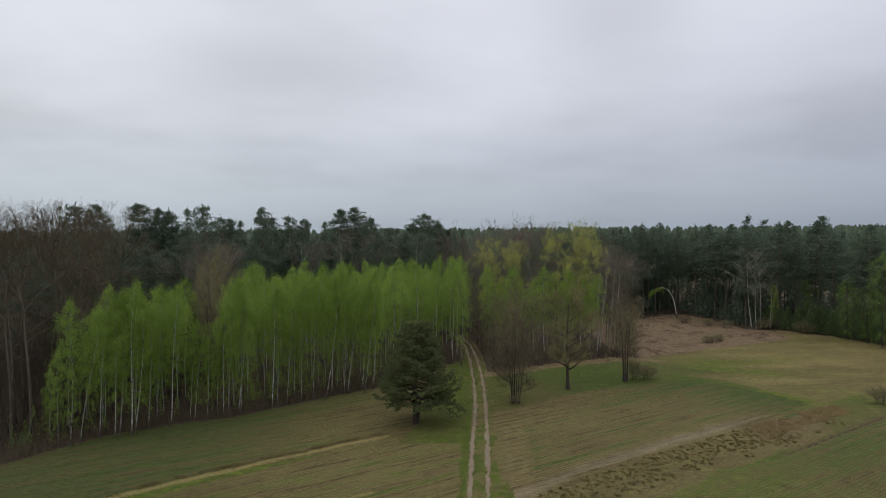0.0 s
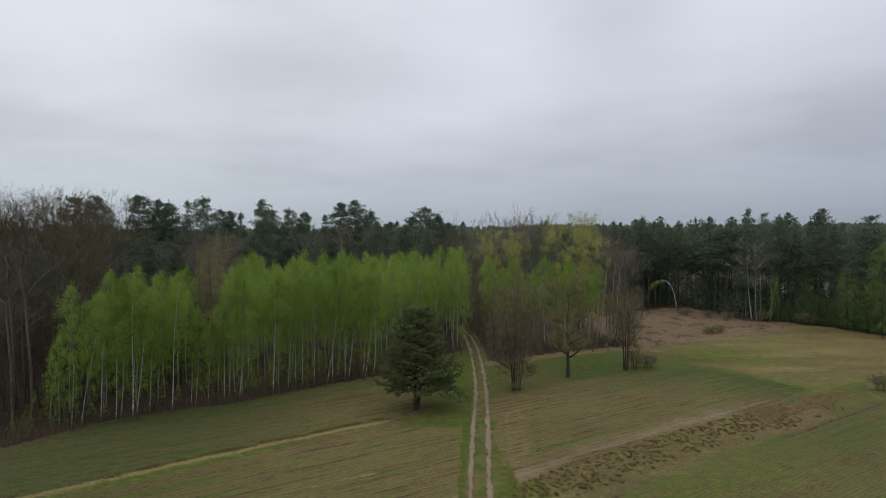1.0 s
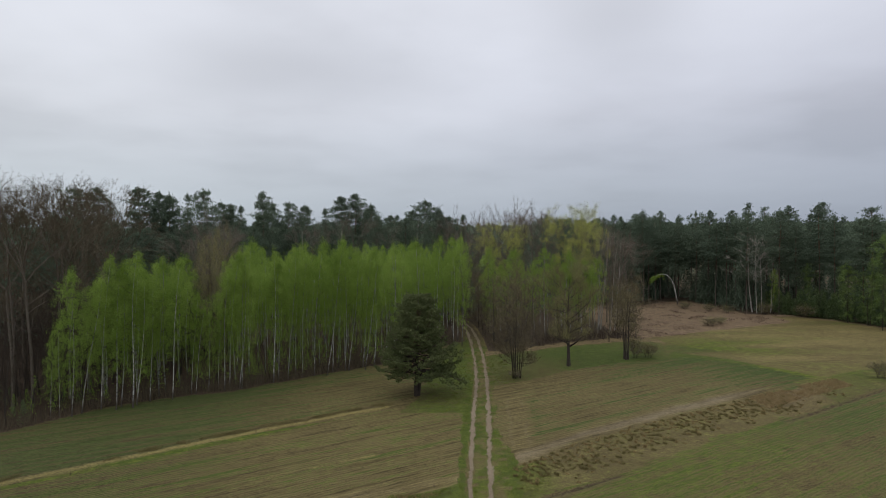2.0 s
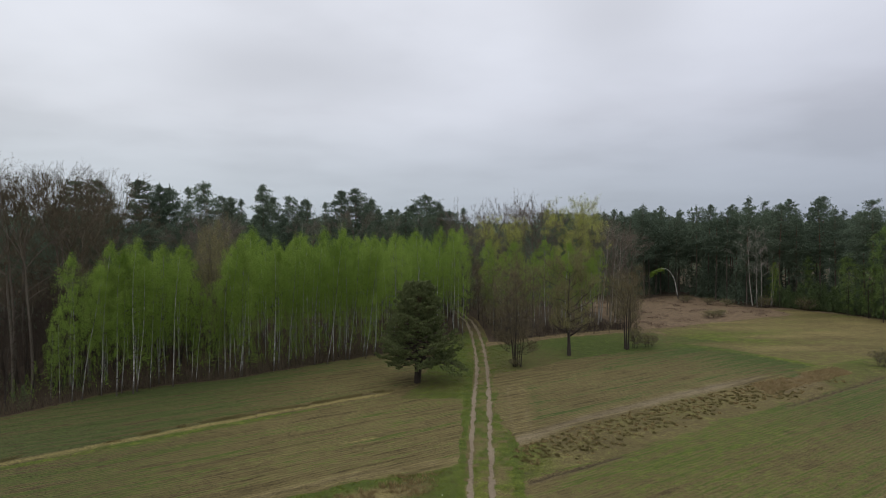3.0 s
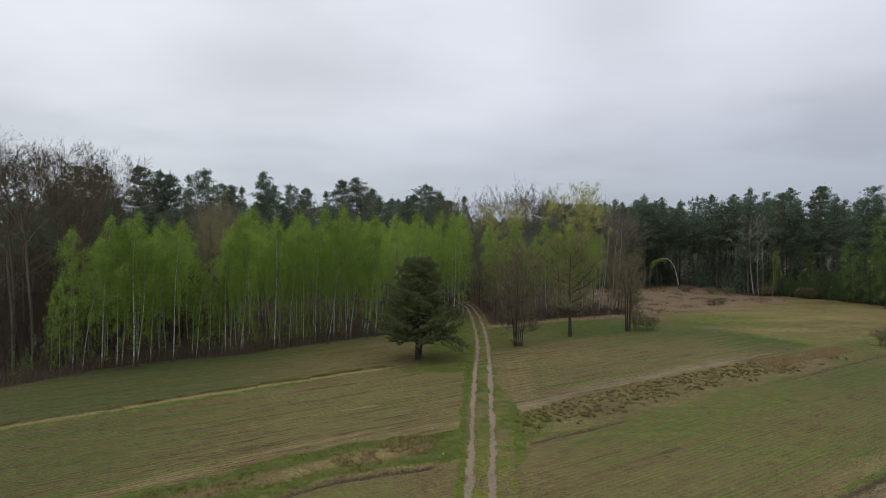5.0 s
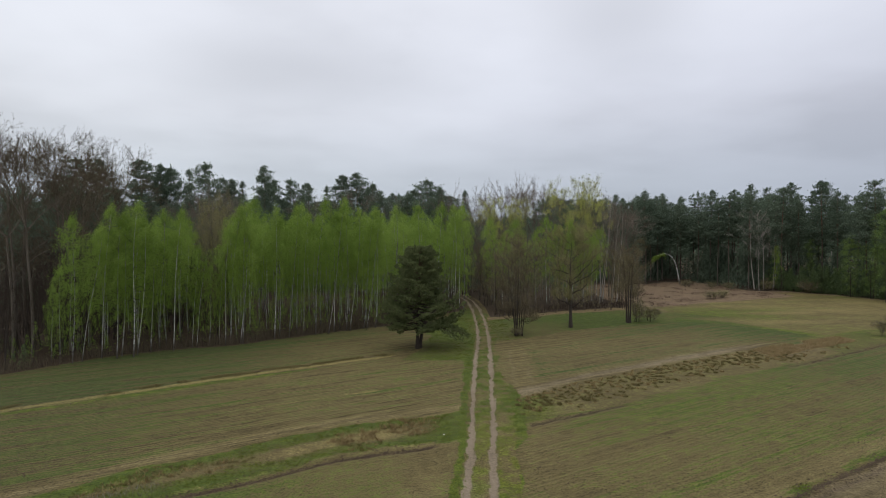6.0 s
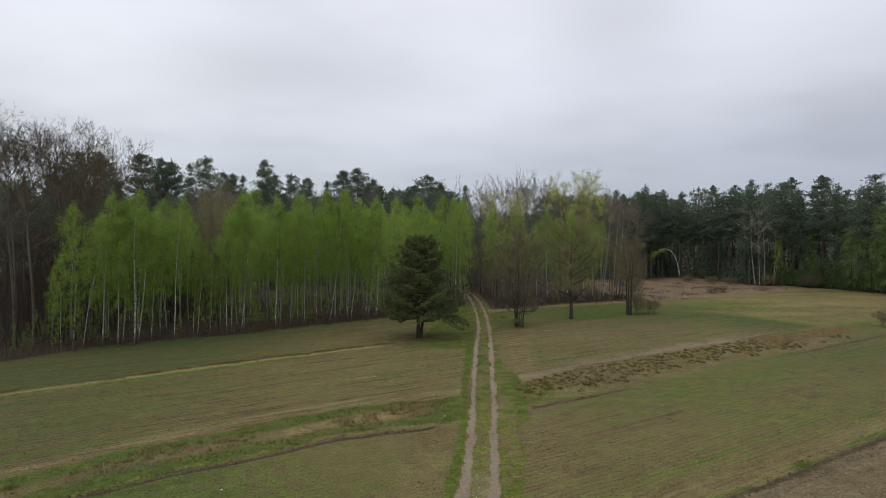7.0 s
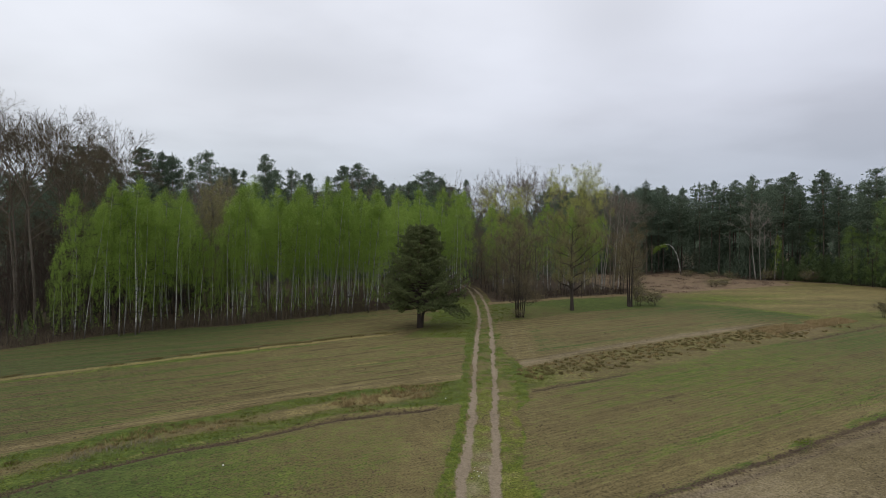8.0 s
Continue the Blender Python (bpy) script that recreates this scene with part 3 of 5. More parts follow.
    moss[between] = (0.55 * (1 - step_up(y, 44, 54)))[between]
    lush_edge = on & ((x < xl - 0.45) | (x > xr + 1.6 + 0.3 * wob))
    grass[lush_edge] = (0.45 + 0.6 * value_noise(x, y, 1.2, 2))[lush_edge]
    straw[lush_edge] = 0.0
    moss[lush_edge] = 0.12
    worn = on & (x > xl) & (x < xr)
    sand[worn] = (0.34 * (1 - step_up(y, 31, 42)) * (0.4 + 1.2 * value_noise(x, y, 0.8, 5)))[worn]
    litter[on] = (0.75 * step_up(y, 112, 126))[on]
    grass[on] = (grass * (1 - 0.7 * step_up(y, 110, 125)))[on]
    for rut, w in ((xl, 0.20), (xr, 0.21)):
        wide = w + 0.16 * (value_noise(x, y, 2.2, 5) - 0.5) + 0.05 * (1 - step_up(y, 30, 50))
        d = np.abs(x + 0.14 * (value_noise(x, y, 1.1, 4) - 0.5) + 0.16 * (value_noise(x, y, 0.45, 1) - 0.5) - rut)
        sand[on] = np.maximum(sand, 1 - step_up(d, wide * 0.75, wide * 1.25))[on]
    zone[on & ((np.abs(x - xl) < 0.45) | (np.abs(x - xr) < 0.45))] = 15
    far = (y > 215) | (np.abs(x) > 130)
    lay(far, 0, grass=0.15, straw=0.0, litter=0.8, rows=0.0, heath=0.0, sand=0.0)
    back = y < 8
    lay(back, 0, grass=0.3, straw=0.1, litter=0.0, rows=0.6, heath=0.0, sand=0.0)
    return {"grass": grass, "straw": straw, "sand": sand, "heath": heath, "litter": litter, "rows": rows, "cereal": cereal, "moss": moss}, zone


LAND = {
    0: ("ground", "open land and woodland floor reaching to the horizon", "ground"),
    1: ("crop_field", "thin green crop on brown worked soil beside the track", "field"),
    2: ("grass_balk", "green and straw-coloured rough grass balk between two fields", "grass strip"),
    3: ("ploughed_field", "brown worked field with faint drill rows", "field"),
    4: ("sown_field", "brown field greening in rows along the birch wood", "field"),
    5: ("turf", "short green turf under the lone pine", "grass"),
    6: ("forest_floor", "dark brown leaf litter on the woodland floor", "forest floor"),
    7: ("bare_field", "bare pale brown harrowed soil", "field"),
    8: ("crop_field_east", "thin green crop on brown soil east of the track", "field"),
    9: ("grass_balk_east", "dry straw-coloured tussock balk between two fields", "grass strip"),
    10: ("ploughed_field_east", "brown drilled field with a pale sandy margin", "field"),
    11: ("green_meadow", "bright green grass below the alder trees", "meadow"),
    12: ("dry_meadow", "yellowish dry meadow with green patches near the wood", "meadow"),
    13: ("heath", "reddish brown dry heath along the wood edge", "heath"),
    14: ("track_verge", "green grass verge and middle strip of the farm track", "grass strip"),
    15: ("dirt_track", "two pale sandy wheel ruts of a farm track", "track"),
}


def spaced(*runs):
    out = [runs[0][0]]
    for a, b, step in runs:
        n = max(1, int(round((b - a) / step)))
        out.extend(np.linspace(a, b, n + 1)[1:].tolist())
    return np.array(out)


def make_ground():
    xs = spaced((-2600, -400, 440), (-400, -130, 30), (-130, -56, 4), (-56, -30, 0.6), (-30, -1.5, 0.36), (-1.5, 8.5, 0.16), (8.5, 56, 0.5), (56, 104, 1.0), (104, 150, 6), (150, 400, 30), (400, 2600, 440))
    ys = spaced((-1500, -100, 350), (-100, 8, 12), (8, 24, 2), (24, 60, 0.25), (60, 110, 0.5), (110, 150, 1.0), (150, 220, 3.5), (220, 400, 20), (400, 2000, 100), (2000, 3400, 350))
    gx, gy = np.meshgrid(xs, ys)
    att, zone = covers(gx, gy)
    gz = height(gx, gy) + np.where(zone < 14, 0.03 * (value_noise(gx, gy, 0.9, 0) - 0.5) * 2, 0)
    nx, ny = len(xs), len(ys)
    cell = zone[:-1, :-1]
    idx = np.arange(nx * ny).reshape(ny, nx)
    quads = np.stack([idx[:-1, :-1], idx[:-1, 1:], idx[1:, 1:], idx[1:, :-1]], axis=-1)
    pos = np.stack([gx, gy, gz], axis=-1).reshape(-1, 3)
    for number, (name, label, category) in LAND.items():
        q = quads[cell == number]
        if not len(q):
            continue
        used, inv = np.unique(q.ravel(), return_inverse=True)
        me = bpy.data.meshes.new(name)
        me.vertices.add(len(used))
        me.vertices.foreach_set("co", pos[used].ravel())
        me.loops.add(len(inv))
        me.loops.foreach_set("vertex_index", inv.astype(np.int32))
        me.polygons.add(len(q))
        me.polygons.foreach_set("loop_start", np.arange(0, len(inv), 4, dtype=np.int32))
        me.polygons.foreach_set("use_smooth", np.ones(len(q), bool))
        me.update(calc_edges=True)
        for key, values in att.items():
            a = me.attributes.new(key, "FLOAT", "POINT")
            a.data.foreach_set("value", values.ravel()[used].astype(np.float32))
        me.materials.append(M_GROUND)
        tagged(new(name, me), label, category, "", "structure")


make_ground()

# ---------------------------------------------------------------- trees


def root(name, label, category="tree", group=""):
    ob = new(name)
    ob.empty_display_size = 0.5
    return tagged(ob, label, category, group)


def bent_stem(rng, tall, sway, lean=(0.0, 0.0), n=9):
    u = np.linspace(0, 1, n)
    ph = rng.uniform(0, 6.28, 2)
    x = sway * np.sin(u * 4.1 + ph[0]) * u + lean[0] * u ** 1.3
    y = sway * np.sin(u * 3.6 + ph[1]) * u + lean[1] * u ** 1.3
    pts = np.stack([x - x[0], y - y[0], u * tall], axis=1)
    pts[0, 2] = -0.35
    return u, pts


def on_stem(u, pts, s):
    return np.stack([np.interp(s, u, pts[:, k]) for k in range(3)], axis=-1)


def make_birch(seed, tall, spread, leaves=3000, low=0.30, lean=(0, 0), leaf=M_BIRCH_LEAF, size=(0.11, 0.23), label="slender white-barked birch with fresh green leaves", name="birch_tree", limbs_count=44, bark=M_BIRCH_BARK, bushy=False):
    """A birch: thin swaying stem, rising limbs and leaves hanging in strands; bushy: leafy to the ground."""
    rng = np.random.default_rng(seed)
    tree = root(name, label, "tree", "birch trees")
    u, stem = bent_stem(rng, tall, 0.022 * tall, lean)
    trunk = Shape()
    trunk.tube(stem, np.interp(u, [0, 0.05, 0.5, 1], [0.0052 * tall, 0.0041 * tall, 0.0030 * tall, 0.012]), 7)
    limbs, centres = Shape(), []
    n = limbs_count
    load = [0.8, 1.0, 1.1, 1.0, 0.7] if bushy else [0.50, 0.90, 1.10, 1.25, 0.95]
    for i in range(n):
        s = low + (0.985 - low) * ((i + rng.random()) / n) ** 0.80
        p0 = on_stem(u, stem, s)
        reach = spread * np.interp(s, [0.15, 0.35, 0.52, 0.68, 0.80, 0.90, 0.96, 1.0], [0.50, 0.75, 0.95, 1.0, 0.86, 0.58, 0.30, 0.08]) * rng.uniform(0.6, 1.2)
        az = i * 2.39996 + rng.uniform(-0.6, 0.6)
        q = np.linspace(0, 1, 5)[:, None]
        out = np.array([math.cos(az), math.sin(az), 0.0])
        rise = rng.uniform(0.7, 1.3) * np.interp(s, [0.3, 1.0], [0.9, 1.15])
        pts = p0 + out * reach * q + np.array([0, 0, 1.0]) * reach * (rise * q - 0.80 * q ** 2.2)
        limbs.tube(pts[::2], np.linspace(0.0024 * tall * (1.15 - s), 0.006, 3), 3, True)
        k = int(leaves / n * np.interp(s, [0.2, 0.4, 0.6, 0.8, 1.0], load) * rng.uniform(0.6, 1.4) * (0.45 + 0.6 * reach / spread))
        hangs = max(3, k // 14)
        f0 = rng.uniform(0.08, 1.06, hangs) ** 0.75
        h0 = np.stack([np.interp(f0, q[:, 0], pts[:, a]) for a in range(3)], axis=-1) + rng.normal(size=(hangs, 3)) * np.array([0.30, 0.30, 0.22]) * (0.4 + 0.6 * reach / spread)
        pick = rng.integers(0, hangs, k)
        c = h0[pick] + rng.normal(size=(k, 3)) * np.array([0.11, 0.11, 0.12])
        c[:, 2] += 0.15 - (rng.random(k) * rng.uniform(0.5, 1.9, hangs)[pick]) * np.clip(f0[pick], 0.25, 1)
        centres.append(c)
    top = stem[-1] + rng.normal(size=(leaves // 30, 3)) * np.array([0.20, 0.20, 0.55]) - np.array([0, 0, 0.55])
    centres.append(top)
    c = np.vstack(centres)
    crown = Shape()
    crown.triangles(leaf_triangles(rng, c, *size))
    part("trunk", trunk, bark, tree, "", True)
    part("branchwork", limbs, M_TWIG_DARK, tree, "", False, "stuff")
    part("crown", crown, leaf, tree, "airy crown of small fresh leaves")
    return tree


def make_pine(seed, tall, spread, first=0.5, tufts_in=24, label="tall dark green pine with a bare reddish trunk", name="pine_tree", needle=(0.42, 0.075), old=True, gap=0.75):
    """A forest pine: whorls of boughs that turn up at the end and carry flat pads of needles; old: a broad broken crown, else a cone."""
    rng = np.random.default_rng(seed)
    tree = root(name, label, "tree", "forest pines")
    u, stem = bent_stem(rng, tall, 0.010 * tall)
    trunk = Shape()
    trunk.tube(stem, np.interp(u, [0, 0.05, 0.6, 1], [0.0080 * tall, 0.0062 * tall, 0.0042 * tall, 0.03]), 7)
    limbs, crown = Shape(), Shape()
    roots, ways = [], []
    env = [0.50, 0.90, 1.0, 0.80, 0.45, 0.10] if old else [0.80, 1.0, 0.90, 0.62, 0.32, 0.07]
    lop, z = rng.uniform(0, 6.28), first * tall
    q = np.linspace(0, 1, 5)[:, None]
    while z < tall - 0.5:
        v = (z - first * tall) / (tall - first * tall)
        turn = rng.uniform(0, 6.28)
        count = int(rng.integers(3, 6))
        for j in range(count):
            if rng.random() < 0.14:
                continue
            az = turn + 6.283 * j / count + rng.uniform(-0.35, 0.35)
            out = np.array([math.cos(az), math.sin(az), 0.0])
            across = np.array([-out[1], out[0], 0.0])
            reach = spread * np.interp(v, [0, 0.15, 0.40, 0.68, 0.88, 1.0], env) * rng.uniform(0.5, 1.15) * (1 + (0.22 if old else 0.08) * math.cos(az - lop))
            rise = np.interp(v, [0, 0.4, 0.8, 1], [-0.20, 0.02, 0.20, 0.45]) + rng.uniform(-0.15, 0.15)
            pts = on_stem(u, stem, (z + rng.uniform(-0.2, 0.2)) / tall) + out * reach * q + np.array([0, 0, 1.0]) * reach * (rise * q - 0.10 * np.sin(3.14 * q) + 0.12 * q ** 2)
            limbs.tube(pts[[0, 2, 4]], [0.06 * (1.1 - v) + 0.015, 0.025, 0.01], 3, True)
            for _ in range(1 + int(reach * 1.35 + rng.random())):
                f = 1.03 - 0.75 * rng.random() ** 1.3
                c = np.array([np.interp(f, q[:, 0], pts[:, a]) for a in range(3)]) + across * rng.normal() * 0.30 * reach * f
                wide = (0.42 + 0.10 * reach) * rng.uniform(0.75, 1.25)
                k = int(tufts_in * rng.uniform(0.8, 1.2))
                w = unit(rng, k) * 0.8 + out * 0.35 + np.array([0, 0, 0.65])
                roots.append(c + rng.normal(size=(k, 3)) * np.array([0.60, 0.60, 0.34]) * wide)
                ways.append(w / np.linalg.norm(w, axis=1)[:, None])
        z += gap * rng.uniform(0.6, 1.35)
    tip = stem[-1] + np.array([0, 0, -0.55]) + rng.normal(size=(34, 3)) * np.array([0.14, 0.14, 0.42])
    roots.append(tip)
    ways.append(unit(rng, 34) * 0.75 + np.array([0, 0, 0.25]))
    for _ in range(9):
        p0 = on_stem(u, stem, rng.uniform(0.22, first))
        az = rng.uniform(0, 6.28)
        end = p0 + np.array([math.cos(az), math.sin(az), rng.uniform(-0.3, 0.2)]) * rng.uniform(0.7, 2.2)
        limbs.tube([p0, end], [0.03, 0.01], 3, True)
    crown.triangles(spikes(rng, np.vstack(roots), np.vstack(ways), needle[0], needle[1]))
    part("trunk", trunk, M_PINE_BARK, tree, "straight trunk, grey below and orange-brown above", True)
    part("branchwork", limbs, M_TWIG_DARK, tree, "", False, "stuff")
    part("crown", crown, M_NEEDLE_HAZED, tree, "uneven crown of dark needle tufts")
    return tree


def make_bare(seed, tall, thick, reach_max, first=0.3, counts=(22, 7, 6), rise=(0.8, 1.4), bark=None, twig=None, lean=(0, 0), buds=0, bud_mat=None, bud_size=(0.07, 0.15), stems=1, profile=(0.7, 1.0, 0.8, 0.35), name="bare_tree", label="tall leafless tree with fine grey twigs", group="bare trees", flare=1.0, single=True, splay=0.18, twig_wide=0.014, limb_thick=0.42):
    """A tree before it comes into leaf: stems, limbs, branches and twigs, with buds if wanted."""
    rng = np.random.default_rng(seed)
    tree = root(name, label, "tree", group)
    trunk, limbs, twigs, points = Shape(), Shape(), Shape(), []
    n1, n2, n3 = counts
    for st in range(stems):
        a = 2 * math.pi * st / stems + rng.uniform(-0.4, 0.4)
        off = np.array([math.cos(a), math.sin(a), 0]) * (0.0 if stems == 1 else 0.35 if stems < 7 else 0.65 * rng.uniform(0.5, 1.1))
        own = tall * (1.0 if st == 0 else rng.uniform(0.72, 0.95))
        tilt = (lean[0] + (0 if stems == 1 else math.cos(a) * own * splay * (0.5 + (st % 3) * 0.35)), lean[1] + (0 if stems == 1 else math.sin(a) * own * splay * (0.5 + (st % 3) * 0.35)))
        u, stem = bent_stem(rng, own, 0.018 * own, tilt)
        stem = stem + off
        trunk.tube(stem, thick * np.interp(u, [0, 0.04, 0.45, 1], [1.35 * flare, 1.0, 0.6, 0.05]), 7)
        for i in range(n1):
            s = first + (0.97 - first) * ((i + rng.random()) / n1)
            v = (s - first) / (1 - first)
            p0 = on_stem(u, stem, s)
            reach = reach_max * np.interp(v, [0, 0.35, 0.7, 1], profile) * rng.uniform(0.6, 1.2)
            az = i * 2.4 + rng.uniform(-0.7, 0.7)
            out = np.array([math.cos(az), math.sin(az), 0.0])
            lift = rng.uniform(*rise)
            q = np.linspace(0, 1, 5)[:, None]
            wig = rng.normal(size=(5, 3)) * 0.08 * reach * q
            pts = p0 + out * reach * q + np.array([0, 0, 1.0]) * reach * lift * (q ** 1.25) + wig
            r0 = thick * limb_thick * (1.15 - s)
            limb = Shape() if single else limbs
            limb.tube(pts if single else pts[::2], np.linspace(r0, 0.012, 5 if single else 3), 4 if single else 3, True)
            if single:
                held = part("limb", limb, bark or M_BARE_BARK, tree)
            spray = Shape() if single else twigs
            full = reach * math.sqrt(1 + lift * lift)
            for _ in range(n2):
                f = rng.uniform(0.22, 1.0)
                b0 = np.array([np.interp(f, q[:, 0], pts[:, k]) for k in range(3)])
                way = unit(rng, 1)[0] * 0.8 + out * 0.5 + np.array([0, 0, 0.9])
                way /= np.linalg.norm(way)
                ln = full * 0.42 * (1.15 - 0.6 * f) * rng.uniform(0.6, 1.3)
                b1 = b0 + way * ln * 0.5 + rng.normal(size=3) * 0.05 * ln
                b2 = b0 + way * ln + np.array([0, 0, 0.12 * ln])
                spray.tube([b0, b1, b2], [0.020, 0.013, 0.005], 3, True)
                g = rng.uniform(0.2, 1.0, n3)[:, None]
                starts = np.where(g < 0.5, b0 + (b1 - b0) * g * 2, b1 + (b2 - b1) * (g * 2 - 1))
                tw = unit(rng, n3) * 0.75 + way * 0.7 + np.array([0, 0, 0.25])
                tw /= np.linalg.norm(tw, axis=1)[:, None]
                tl = ln * rng.uniform(0.2, 0.45, (n3, 1)) + 0.15
                side = np.cross(tw, unit(rng, n3))
                side /= np.linalg.norm(side, axis=1)[:, None]
                spray.triangles(np.stack([starts - side * twig_wide, starts + side * twig_wide, starts + tw * tl], axis=1))
                points.append(starts + tw * tl * rng.uniform(0.3, 1.0, (n3, 1)))
            if single:
                part("twigwork", spray, twig or M_TWIG, held, "", False, "stuff")
    part("trunk", trunk, bark or M_BARE_BARK, tree, "", True)
    if limbs.n:
        part("branchwork", limbs, bark or M_BARE_BARK, tree, "", False, "stuff")
    if twigs.n:
        part("twigwork", twigs, twig or M_TWIG, tree, "", False, "stuff")
    if buds:
        p = np.vstack(points)
        c = p[rng.integers(0, len(p), buds)] + rng.normal(size=(buds, 3)) * 0.22
        crown = Shape()
        crown.triangles(leaf_triangles(rng, c, *bud_size))
        part("crown", crown, bud_mat or M_BUDS, tree, "haze of opening buds and small leaves")
    return tree


def make_fan(seed, tall, thick, fork, spread=0.5, levels=6, bark=None, twig=None, leaves=0, leaf_mat=None, leaf_size=(0.09, 0.18), name="bare_tree", label="tall leafless tree with a fan of fine grey twigs", group="bare trees", side=3, bend=0.62, twig_wide=0.015):
    """A tall tree whose stem forks again and again into a rounded fan."""
    rng = np.random.default_rng(seed)
    tree = root(name, label, "tree", group)
    up = np.array([0, 0, 1.0])
    u, stem = bent_stem(rng, tall * fork, 0.012 * tall)
    trunk, twigs, ends = Shape(), Shape(), []
    trunk.tube(stem, thick * np.interp(u, [0, 0.05, 1], [1.3, 1.0, 0.62]), 7)
    seg = tall * (1 - fork) / (sum(0.74 ** k for k in range(levels)) * 0.90)
    todo = []
    heads = [(1.0, seg)] * 4 + [(f, seg * rng.uniform(0.5, 0.8)) for f in rng.uniform(0.5, 0.95, 5)]
    for k, (f, ln) in enumerate(heads):
        az = k * 2.0 + rng.uniform(-0.5, 0.5)
        way = np.array([math.cos(az), math.sin(az), 0]) * spread * (rng.uniform(0.35, 1.0) if f == 1.0 else 1.3) + up
        todo.append((on_stem(u, stem, f), way / np.linalg.norm(way), ln * rng.uniform(0.85, 1.1), thick * (0.40 if f == 1.0 else 0.22), 0 if f == 1.0 else 1))
    while todo:
        p, way, ln, r, lv = todo.pop()
        end = p + way * ln
        mid = (p + end) / 2 + unit(rng, 1)[0] * ln * 0.06
        if lv < 2:
            limb = Shape()
            limb.tube([p - way * 0.1, mid, end], [r, r * 0.85, r * 0.68], 5)
            part("limb", limb, bark or M_BARE_BARK, tree)
        else:
            twigs.tube([p, end], [r, r * 0.66], 3, lv == levels - 1)
        if lv > 1:
            n = side + (2 if lv > levels - 3 else 0)
            st = p + (end - p) * rng.random((n, 1))
            w = unit(rng, n) * 1.0 + way * 0.5 + up * 0.1
            w /= np.linalg.norm(w, axis=1)[:, None]
            b = np.cross(w, unit(rng, n))
            b /= np.linalg.norm(b, axis=1)[:, None]
            ln2 = ln * rng.uniform(0.25, 0.55, (n, 1))
            twigs.triangles(np.stack([st - b * twig_wide, st + b * twig_wide, st + w * ln2], axis=1))
            ends.append(st + w * ln2 * rng.uniform(0.4, 1.0, (n, 1)))
        if lv < levels - 1:
            for _ in range(3 if rng.random() < 0.4 else 2):
                w = way + unit(rng, 1)[0] * bend + up * 0.07
                todo.append((end, w / np.linalg.norm(w), ln * rng.uniform(0.60, 0.86), r * 0.67, lv + 1))
    part("trunk", trunk, bark or M_BARE_BARK, tree, "", True)
    part("twigwork", twigs, twig or M_TWIG, tree, "", False, "stuff")
    if leaves:
        p = np.vstack(ends)
        c = p[rng.integers(0, len(p), leaves)] + rng.normal(size=(leaves, 3)) * 0.25
        crown = Shape()
        crown.triangles(leaf_triangles(rng, c, *leaf_size))
        part("crown", crown, leaf_mat, tree, "thin haze of young yellow-green leaves")
    return tree


